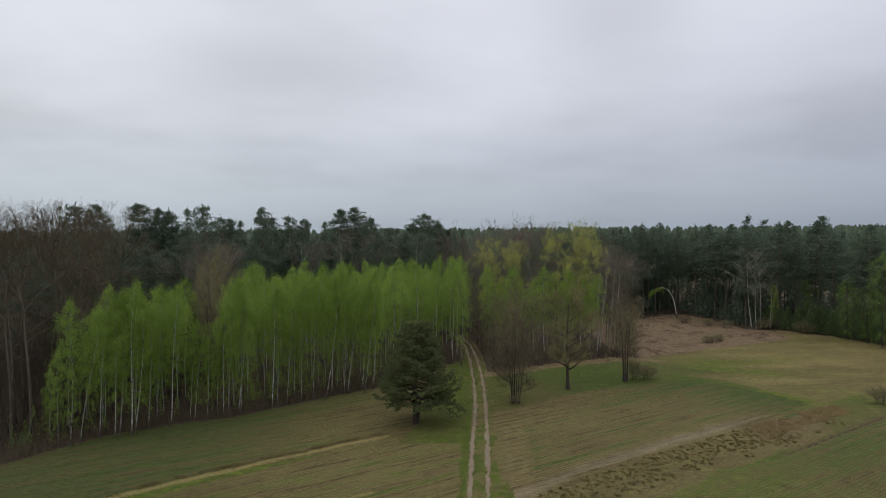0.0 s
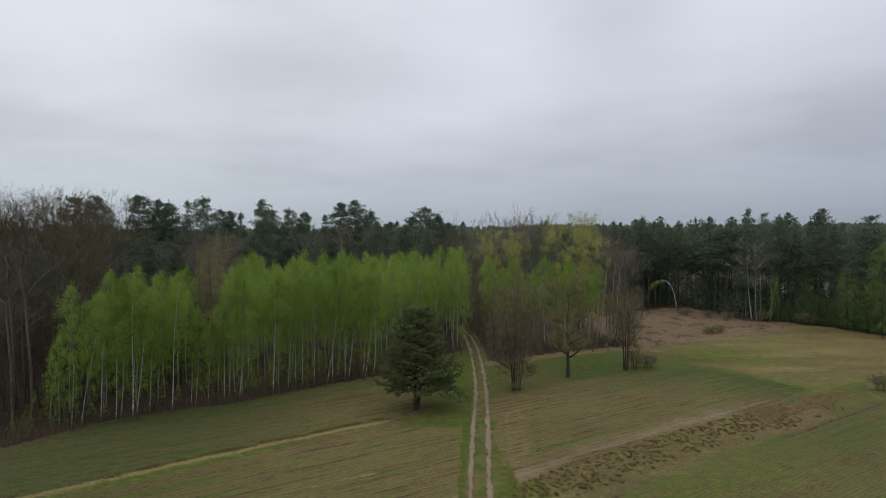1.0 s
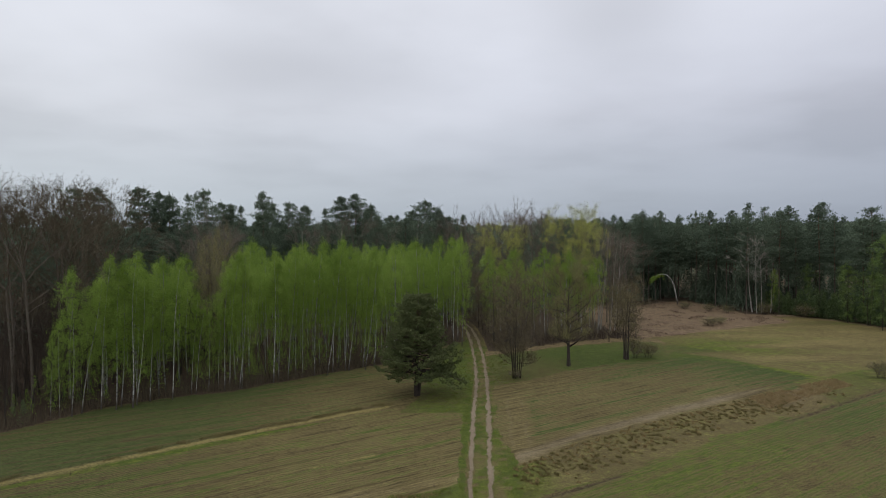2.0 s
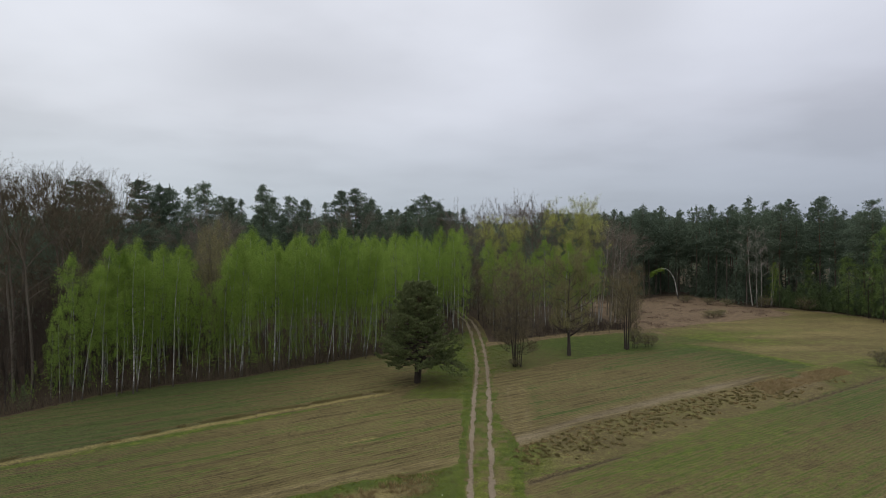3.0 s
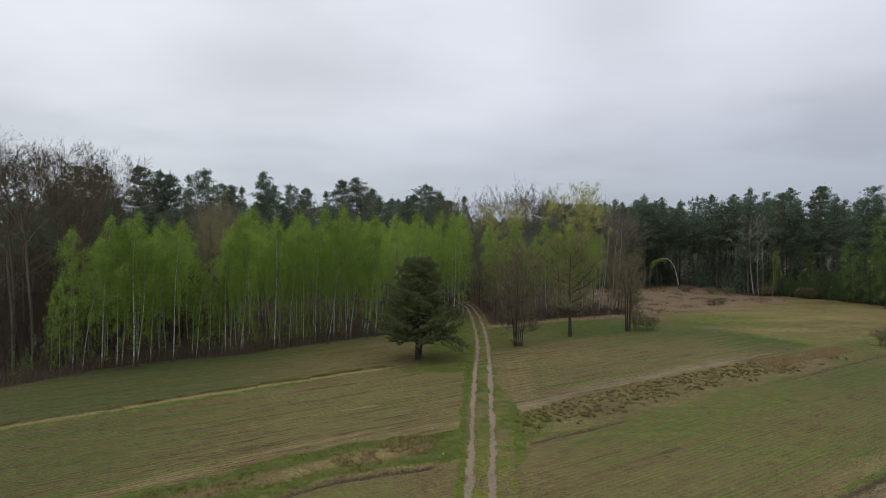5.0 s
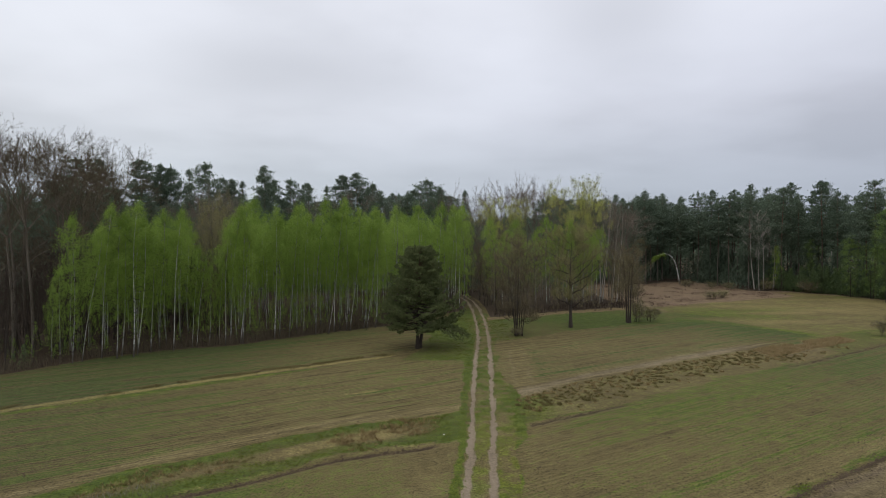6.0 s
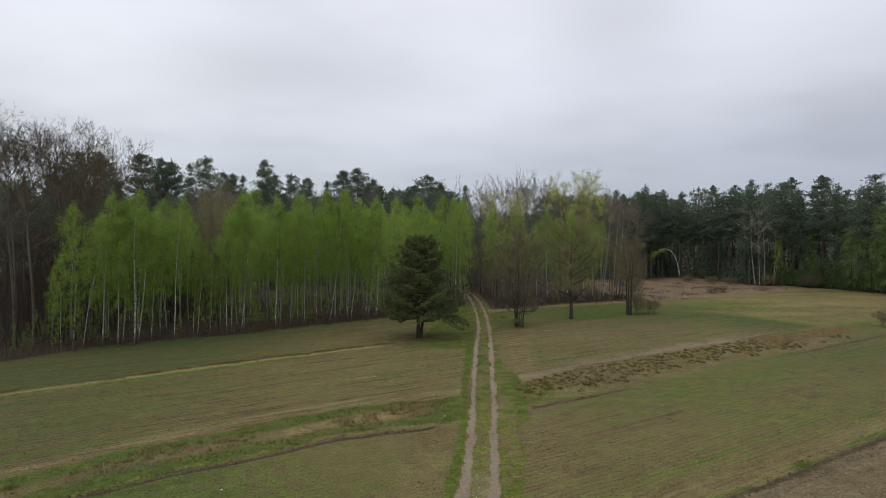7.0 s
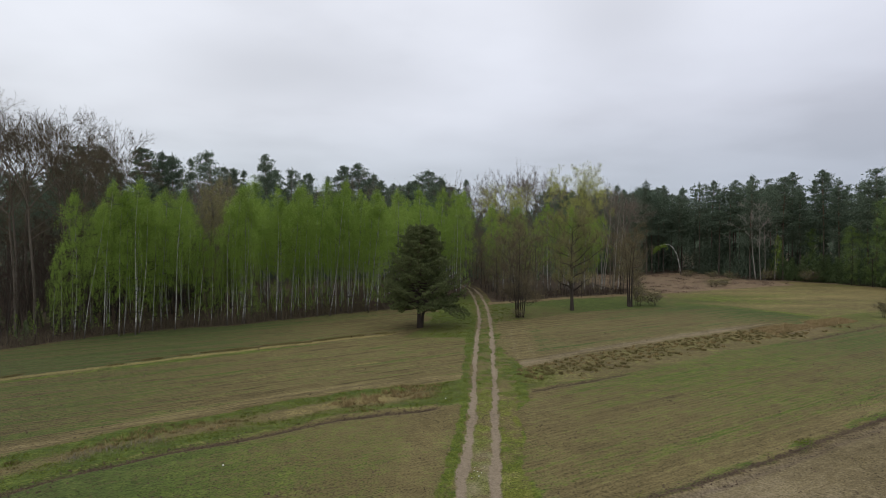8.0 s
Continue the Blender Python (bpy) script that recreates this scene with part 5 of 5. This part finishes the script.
for k, (x, y, t) in enumerate(((7.6, 121, 8), (9.0, 126, 10), (7.0, 132, 11), (1.0, 137, 10), (4.0, 143, 12), (-1.5, 141, 12), (8.5, 139, 12), (2.0, 149, 13), (6.5, 150, 14), (10.5, 133, 12), (37, 124, 7), (40, 131, 8), (41, 138, 9), (36, 131, 10), (43, 150, 10), (39, 145, 12), (30, 113.5, 4), (33, 116, 6), (27, 113, 4), (36, 117, 5), (24, 112.5, 4), (19.5, 111, 4), (15, 109, 4))):
    put_tree(THICKET, x, y, t / 11, 53 * k, 1.0, "leafless brown thicket where the track enters the wood")

# shrubs
SHRUB = make_bare(350, 2.3, 0.022, 0.9, 0.12, (8, 4, 5), (0.5, 1.3), M_ALDER_BARK, M_TWIG, buds=2800, bud_mat=M_BUDS, stems=6, bud_size=(0.035, 0.08), single=False, name="shrub", label="low budding brown-green shrub", group="shrubs")
tagged(SHRUB, category="shrub")
for k, (x, y, sc, w) in enumerate(((30.2, 98.8, 1.35, 0.9), (32.6, 99.4, 0.95, 1.4), (56.5, 132, 0.65, 2.4), (59.5, 134, 0.6, 2.0), (69, 152, 0.7, 1.8), (59.5, 84.5, 0.9, 1.3), (9.6, 85.7, 0.5, 1.7), (66, 155, 0.7, 1.8), (62, 160, 0.7, 2.0), (77, 149, 1.0, 1.6), (83, 143, 1.1, 1.6))):
    put_tree(SHRUB, x, y, sc, 57 * k, w)


def make_bent_birch(x, y):
    """The birch that bows over, its crown hanging by the ground."""
    rng = np.random.default_rng(5)
    tree = root("bent_birch", "white birch bent over in an arch with a hanging green crown", "tree")
    trunk, crown, limbs = Shape(), Shape(), Shape()
    q = np.linspace(0, 1, 12)
    xs = np.interp(q, [0, 0.38, 0.58, 0.72, 0.88, 1], [0, -0.95, -2.3, -4.0, -6.1, -7.5])
    zs = np.interp(q, [0, 0.38, 0.58, 0.72, 0.88, 1], [-0.3, 5.5, 8.1, 8.7, 7.9, 6.9])
    for _ in range(2):
        xs[1:-1] = (xs[:-2] + 2 * xs[1:-1] + xs[2:]) / 4
        zs[1:-1] = (zs[:-2] + 2 * zs[1:-1] + zs[2:]) / 4
    pts = np.stack([xs, 0.3 * np.sin(q * 3), zs], axis=1)
    trunk.tube(pts, np.interp(q, [0, 0.5, 1], [0.17, 0.12, 0.03]), 8, True)
    cs = []
    for i in range(26):
        f = rng.uniform(0.70, 1.0)
        p0 = np.array([np.interp(f, q, pts[:, k]) for k in range(3)])
        ln = rng.uniform(0.5, 1.6)
        p1 = p0 + np.array([rng.uniform(-0.7, 0.2), rng.uniform(-0.6, 0.6), -1.0]) * ln * 0.8
        limbs.tube([p0, (p0 + p1) / 2 + np.array([-0.2, 0, 0.2]), p1], [0.03, 0.02, 0.006], 3, True)
        k = 75
        cs.append(p0 + (p1 - p0) * rng.random((k, 1)) + rng.normal(size=(k, 3)) * 0.18)
    crown.triangles(leaf_triangles(rng, np.vstack(cs), 0.08, 0.17))
    part("trunk", trunk, M_BIRCH_BARK, tree, "arched white trunk", True)
    part("branchwork", limbs, M_TWIG_DARK, tree, "", False, "stuff")
    part("crown", crown, M_BIRCH_LEAF, tree)
    tree.location = (x, y, spot(x, y))


make_bent_birch(63.7, 169.5)

# ---------------------------------------------------------------- undergrowth, far woods, grass


def stuff(name, shape, material, label, category, smooth=False):
    return tagged(new(name, shape.mesh(name, material, smooth)), label, category, "", "stuff")


def brush(name, places, rng, tall, material, label, stems=7):
    """Thin upright stems with side twigs, for the wood edge."""
    s = Shape()
    for x, y in places:
        z = spot(x, y)
        h = tall * rng.uniform(0.5, 1.3)
        base = np.array([x, y, z - 0.05]) + rng.normal(size=(stems, 3)) * np.array([0.35, 0.35, 0])
        way = unit(rng, stems) * 0.35 + np.array([0, 0, 1.0])
        s.triangles(spikes(rng, base, way, h, 0.022))
        mid = base + way * h * rng.uniform(0.3, 0.8, (stems, 1))
        for _ in range(2):
            s.triangles(spikes(rng, mid, unit(rng, stems) * 0.8 + np.array([0, 0, 0.7]), h * 0.4, 0.015))
    return stuff(name, s, material, label, "undergrowth")


edge_places = [(x, float(BIRCH_EDGE(x)) + 0.9 + rng.uniform(0, 2.8) ** 2 if k % 3 else float(BIRCH_EDGE(x)) + rng.uniform(0, 2)) for k, x in enumerate(rng.uniform(-52, 2, 460))]
brush("undergrowth", edge_places[::2], rng, 1.4, M_TWIG_BROWN, "dark leafless brush under the birch wood")
brush("undergrowth", edge_places[1::2], rng, 1.2, M_TWIG_BROWN, "brown leafless brush along the edge of the birch wood")
wood_places = [(x, float(WOOD_R(x)) + rng.uniform(-1.0, 6)) for x in rng.uniform(46, 96, 160)]
wood_places += [(x, float(GRASS_TOP(x)) + rng.uniform(3, 10)) for x in rng.uniform(8, 36, 300)]
brush("undergrowth", wood_places, rng, 1.1, M_TWIG_DARK, "brown leafless brush along the far wood edge")

low = Shape()
for x, y in [(float(a), float(BIRCH_EDGE(a)) + float(rng.uniform(0.8, 1.0 + 14 * rng.random()))) for a in rng.uniform(-47, -2, 150)]:
    h = rng.uniform(1.5, 6.0)
    k = int(34 * h)
    v = rng.random((k, 1)) ** 0.8
    rad = (0.25 + 0.17 * h) * (1.05 - v) * np.sqrt(rng.random((k, 1)))
    az = rng.uniform(0, 6.28, (k, 1))
    c = np.array([x, y, spot(x, y) + 0.25 * h]) + np.hstack([np.cos(az) * rad, np.sin(az) * rad, v * h * 0.75])
    low.triangles(leaf_triangles(rng, c, 0.05, 0.11))
stuff("sapling_leaves", low, M_BIRCH_LEAF, "scattered green saplings under the birch wood", "undergrowth")

bush = Shape()
for x, y in [(float(a), float(WOOD_R(a)) + float(rng.uniform(-0.5, 5))) for a in rng.uniform(80, 100, 100)]:
    h = rng.uniform(1.5, 6.5)
    k = int(60 * h)
    rad = 0.24 * h * np.sqrt(rng.random((k, 1)))
    zz = rng.random((k, 1)) ** 0.8
    az = rng.uniform(0, 6.28, (k, 1))
    c = np.array([x, y, spot(x, y)]) + np.hstack([np.cos(az) * rad * (1.1 - zz), np.sin(az) * rad * (1.1 - zz), zz * h])
    bush.triangles(leaf_triangles(rng, c, 0.12, 0.28))
for x, y in [(float(a), float(BIRCH_EDGE(a)) + float(rng.uniform(0.8, 16))) for a in rng.uniform(-66, -44, 18)]:
    h = rng.uniform(1.2, 4.5)
    k = int(110 * h)
    rad = 0.3 * h * np.sqrt(rng.random((k, 1)))
    zz = rng.random((k, 1)) ** 0.8
    az = rng.uniform(0, 6.28, (k, 1))
    c = np.array([x, y, spot(x, y)]) + np.hstack([np.cos(az) * rad * (1.1 - zz), np.sin(az) * rad * (1.1 - zz), zz * h])
    bush.triangles(leaf_triangles(rng, c, 0.06, 0.13))
stuff("bushes", bush, M_BUSH_LEAF, "dark green bushes and young trees along the pine wood", "undergrowth")


def understory():
    """Dark young growth inside the pine woods."""
    rng = np.random.default_rng(37)
    s = Shape()
    spots = [(float(a), float(WOOD_R(a)) + float(rng.uniform(5, 34))) for a in rng.uniform(40, 125, 560)]
    spots += [(float(a), float(WOOD_R(a)) + float(rng.uniform(18, 40))) for a in rng.uniform(44, 130, 420)]
    spots += [(float(a), float(rng.uniform(146, 180))) for a in rng.uniform(-90, 34, 260)]
    spots += [(float(a), float(rng.uniform(112, 140))) for a in rng.uniform(-95, -50, 100)]
    for a, b in spots:
        h = rng.uniform(3, 11)
        k = int(50 + 11 * h)
        v = rng.random((k, 1))
        rad = (0.5 + 0.22 * h) * (1.05 - v) * np.sqrt(rng.random((k, 1)))
        az = rng.uniform(0, 6.28, (k, 1))
        c = np.hstack([a + np.cos(az) * rad, b + np.sin(az) * rad, spot(a, b) + v * h])
        s.triangles(spikes(rng, c, unit(rng, k) + np.array([0, 0, 0.3]), 0.55, 0.14))
    return stuff("understory", s, M_NEEDLE_HAZED, "dark evergreen young growth inside the pine wood", "undergrowth")


understory()


def far_woods():
    """Crowns of the woodland that runs on to the horizon."""
    rng = np.random.default_rng(31)
    s = Shape()
    n = 1500
    y = np.concatenate([rng.uniform(170, 330, n), 330 + 1400 * rng.random(1700) ** 1.6])
    x = rng.uniform(-0.9, 0.9, len(y)) * (y + 30)
    keep = (y > np.where(x > 34, WOOD_R(x) + 31, 183)) & (x > -0.8 * y - 10)
    x, y = x[keep], y[keep]
    for a, b in zip(x, y):
        t = rng.uniform(20, 25.5) * (0.84 if a < 62 and a > -12 and b < 330 else 0.92 if b < 330 else 1.0)
        if b < 330:
            k = 95
            v = rng.random((k, 1)) ** 0.8
            rad = np.interp(v, [0, 0.3, 0.6, 1], [2.2, 3.0, 2.6, 0.2]) * np.sqrt(rng.random((k, 1)))
            az = rng.uniform(0, 6.28, (k, 1))
            c = np.hstack([a + np.cos(az) * rad, b + np.sin(az) * rad, spot(a, b) + 0.3 + v * (t - 1)])
            s.triangles(spikes(rng, c, unit(rng, k) + np.array([0, 0, 0.35]), 0.85, 0.27))
            continue
        z0 = spot(a, b)
        r = rng.uniform(2.0, 3.4) * (1 + b / 1500)
        sides = 7 if b < 500 else 5
        ang = np.arange(sides) * 2 * math.pi / sides + rng.random()
        verts, faces = [], []
        for k, (hz, rr) in enumerate(((-0.01, 0.6), (0.55, 1.0), (0.85, 0.62))):
            ring = rr * r * rng.uniform(0.7, 1.25, sides)
            verts += [(a + math.cos(g) * q, b + math.sin(g) * q, z0 + t * hz + rng.uniform(-0.6, 0.6)) for g, q in zip(ang, ring)]
            if k:
                faces += [((k - 1) * sides + j, (k - 1) * sides + (j + 1) % sides, k * sides + (j + 1) % sides, k * sides + j) for j in range(sides)]
        verts.append((a, b, z0 + t))
        faces += [(2 * sides + j, 2 * sides + (j + 1) % sides, 3 * sides) for j in range(sides)]
        s.add(verts, faces)
    return stuff("distant_forest", s, M_NEEDLE_HAZED, "dark pine woodland reaching to the horizon", "forest")


far_woods()


def tufts(name, xs, ys, rng, tall, blades, width, material, label, spread=0.10):
    n = len(xs)
    base = np.stack([xs, ys, height(xs, ys) - 0.02], axis=1)
    base = np.repeat(base, blades, 0) + rng.normal(size=(n * blades, 3)) * np.array([spread, spread, 0])
    way = unit(rng, n * blades) * np.array([0.75, 0.75, 0.2]) + np.array([0, 0, 0.9])
    h = np.repeat(rng.uniform(0.5, 1.3, n), blades)[:, None]
    s = Shape()
    s.triangles(spikes(rng, base, way * h, tall, width))
    return stuff(name, s, material, label, "grass")


# tussocks on the two balks, in broken rows
def tussock_rows(rng, low, up, x0, x1, gap):
    """Tussocks in broken rows along a balk."""
    gx, gv = np.meshgrid(np.arange(x0, x1, gap), np.linspace(0.03, 0.97, 10))
    gx = gx.ravel() + rng.normal(size=gx.size) * 0.22
    gv = gv.ravel() + rng.normal(size=gv.size) * 0.035
    gy = low(gx) + gv * (up(gx) - low(gx))
    return gx, gy, gv


xs, ys, vs = tussock_rows(rng, TUFT_R_LOW, TUFT_R_UP, 6.2, 50, 0.42)
thick = value_noise(xs, ys, 1.2, 2) * 0.6 + value_noise(xs, ys, 6, 3) * 0.4
keep = (thick + 0.95 * vs + 0.25 * (rng.random(len(xs)) - 0.5) > 0.78) & (rng.random(len(xs)) < 1.1 - 1.0 * step_up(xs, 36, 44))
brown = keep & (rng.random(len(xs)) < 0.35 + 0.3 * (vs > 0.8))
tufts("dry_tussocks", xs[brown], ys[brown], rng, 0.21, 24, 0.036, M_DRY, "brown and straw-coloured grass tussocks on the field balk", 0.10)
tufts("olive_tussocks", xs[keep & ~brown], ys[keep & ~brown], rng, 0.22, 26, 0.036, M_OLIVE, "olive-brown grass tussocks on the field balk", 0.11)
xs, ys, vs = tussock_rows(rng, TUFT_L_LOW, TUFT_L_UP, -27, -0.6, 0.40)
thick = value_noise(xs, ys, 1.8, 1) * 0.8 + value_noise(xs, ys, 5, 3) * 0.2 + 0.22 * step_up(xs, -9, -6) - 1.1 * np.abs(vs - 0.58) - 0.30 * np.exp(-((xs + 10.5) / 2.5) ** 2)
keep = (thick + 0.2 * (rng.random(len(xs)) - 0.5) > 0.40) & (xs > -16.5) | (thick > 0.30) & (vs > 0.5)
brown = keep & (rng.random(len(xs)) < 0.25 + 0.6 * step_up(xs, -10, -6))
tufts("dry_tussocks", xs[brown], ys[brown], rng, 0.27, 22, 0.030, M_DRY, "dry brown grass tussocks on the western balk", 0.17)
tufts("olive_tussocks", xs[keep & ~brown], ys[keep & ~brown], rng, 0.17, 24, 0.030, M_OLIVE, "olive grass tussocks on the western balk", 0.17)

xs, vs = rng.uniform(-20.8, -16.8, 60), rng.normal(size=60) * 0.08 + 0.36
ys = TUFT_L_LOW(xs) + vs * (TUFT_L_UP(xs) - TUFT_L_LOW(xs))
tufts("dead_stalks", xs, ys, rng, 0.26, 8, 0.012, M_DEAD, "grey dead stalks lying on the western balk", 0.2)
xs = rng.uniform(37, 53, 900)
ys = TUFT_R_LOW(xs) + rng.uniform(0.5, 1.05, 900) * (TUFT_R_UP(xs) - TUFT_R_LOW(xs))
keep = value_noise(xs, ys, 2.4, 2) > 0.22
tufts("rust_grass", xs[keep], ys[keep], rng, 0.27, 10, 0.034, M_RUST, "tall rust-coloured dead grass at the end of the balk", 0.2)
xs = rng.uniform(-40, -6.5, 1500)
ys = STRAW(xs) + 1.15 + rng.normal(size=1500) * 0.4
keep = value_noise(xs, ys, 1.8, 4) > 0.36
tufts("olive_tussocks", xs[keep], ys[keep], rng, 0.11, 9, 0.034, M_OLIVE, "rough olive grass above the straw strip", 0.16)

# short grass on the verges, the middle of the track and the balks
xs = rng.uniform(-2.5, 9.5, 26000)
ys = 25 + 80 * rng.random(26000) ** 1.2
at, _ = covers(xs, ys)
keep = (at["grass"] > 0.5) & (at["sand"] < 0.15) & (rng.random(26000) < at["grass"])
mossy = keep & (at["moss"] > 0.42)
tufts("verge_moss", xs[mossy], ys[mossy], rng, 0.07, 5, 0.018, M_MOSS, "short yellow-green moss and grass along the farm track", 0.09)
keep &= ~mossy
tufts("verge_grass", xs[keep], ys[keep], rng, 0.09, 5, 0.018, M_GRASS, "short green grass along the farm track", 0.09)
xs = rng.uniform(8, 40, 1600)
ys = SOIL_R(xs) + 0.75 + rng.normal(size=1600) * 0.22
keep = value_noise(xs, ys, 1.6, 2) > 0.60
tufts("furrow_grass", xs[keep], ys[keep], rng, 0.06, 5, 0.022, M_GRASS, "grass tufts along the edge of the bare field", 0.14)
xs = rng.uniform(-30, 0, 16000)
ys = rng.uniform(26, 50, 16000)
at, zn = covers(xs, ys)
keep = (zn == 2) & (at["grass"] > 0.45)
tufts("balk_grass", xs[keep], ys[keep], rng, 0.10, 5, 0.020, M_GRASS, "green grass on the balk between the fields", 0.10)

# dead stalks on the heath
xs = rng.uniform(34, 90, 5200)
ys = rng.uniform(104, 176, 5200)
at, zn = covers(xs, ys)
keep = (zn == 13) & (value_noise(xs, ys, 3.0, 1) > 0.58)
tufts("heath_stalks", xs[keep], ys[keep], rng, 0.42, 7, 0.04, M_HEATH, "dry reddish-brown stalks on the heath", 0.3)

# clods and stalks on the worked land
s = Shape()
xs, ys = rng.uniform(-36, 44, 30000), 26 + 50 * rng.random(30000) ** 1.25
_, zn = covers(xs, ys)
keep = np.isin(zn, (1, 3, 7, 8, 10)) & (value_noise((xs * ROW_X + ys * ROW_Y) * 0.2, -xs * ROW_Y + ys * ROW_X, 0.8, 3) + 0.35 * rng.random(30000) > 0.62)
xs, ys = xs[keep], ys[keep]
n = len(xs)
r = 0.034 * rng.uniform(0.5, 1.0, n) * (1 + 1.2 * (rng.random(n) > 0.9))
foot = np.stack([xs, ys, height(xs, ys) - 0.01], axis=1)
ang = rng.uniform(0, 6.28, n)
ring = [foot + np.stack([np.cos(ang + g) * r, np.sin(ang + g) * r, 0 * r], axis=1) * rng.uniform(0.8, 1.5, (n, 1)) for g in (0.0, 2.1, 4.2)]
peak = foot + np.stack([0.2 * r, 0.1 * r, r * rng.uniform(0.9, 1.7, n)], axis=1)
for j in range(3):
    s.triangles(np.stack([ring[j], ring[(j + 1) % 3], peak], axis=1))
for furrow, a, b, off, many in ((TUFT_L_LOW, -26, -1, -0.55, 1300), (SOIL_R, 8, 40, 0.2, 1500), (TUFT_R_LOW, 6, 12, -0.5, 110), (TUFT_R_LOW, 40, 62, -0.5, 500)):
    xs = rng.uniform(a, b, many)
    ys = furrow(xs) + off + rng.normal(size=many) * np.where(rng.random(many) < 0.7, 0.10, 0.55)
    r = 0.055 * rng.uniform(0.4, 1.2, many)
    foot = np.stack([xs, ys, height(xs, ys) + 0.01], axis=1)
    ang = rng.uniform(0, 6.28, many)
    ring = [foot + np.stack([np.cos(ang + g) * r * 1.5, np.sin(ang + g) * r, 0 * r], axis=1) * rng.uniform(0.8, 1.4, (many, 1)) for g in (0.0, 2.1, 4.2)]
    peak = foot + np.stack([0.2 * r, 0.1 * r, r * rng.uniform(0.8, 1.5, many)], axis=1)
    for j in range(3):
        s.triangles(np.stack([ring[j], ring[(j + 1) % 3], peak], axis=1))
stuff("soil_clods", s, M_CLOD, "dark clods of earth on the worked fields", "soil")

# pale stones on the track and the balk


def make_stone(seed, x, y, size, label):
    rng = np.random.default_rng(seed)
    bm = bmesh.new()
    bmesh.ops.create_icosphere(bm, subdivisions=1, radius=size)
    for v in bm.verts:
        v.co *= rng.uniform(0.75, 1.2)
        v.co.z *= 0.6
    me = bpy.data.meshes.new("stone")
    bm.to_mesh(me)
    bm.free()
    me.materials.append(M_STONE)
    ob = tagged(new("stone", me), label, "stone", "pale stones")
    ob.location = (x, y, spot(x, y) + size * 0.3)


for k in range(9):
    make_stone(60 + k, 1.15 + 0.22 * math.cos(k * 2.4) * (k % 4), 30.4 + 0.28 * math.sin(k * 2.4) * (k % 4), 0.018 + 0.009 * (k % 3), "small pale stone on the middle of the track")
make_stone(71, -0.45, 44.0, 0.06, "pale stone at the end of the grass balk")
make_stone(72, -11.9, 31.5, 0.07, "pale stone lying in the crop")

# the models that the copies were taken from
for model in (BACK_BARE, ALDER_FAR, *BIRCHES, *INNER, *YOUNG, *PINES_BACK, *PINES_TOP, SPIRE, BRUSHWOOD, THICKET, *PINES, *TALL_BARE, PALE, PALE_SLIM, POPLAR, EDGE_TREE, SHRUB):
    remove_thing(model)
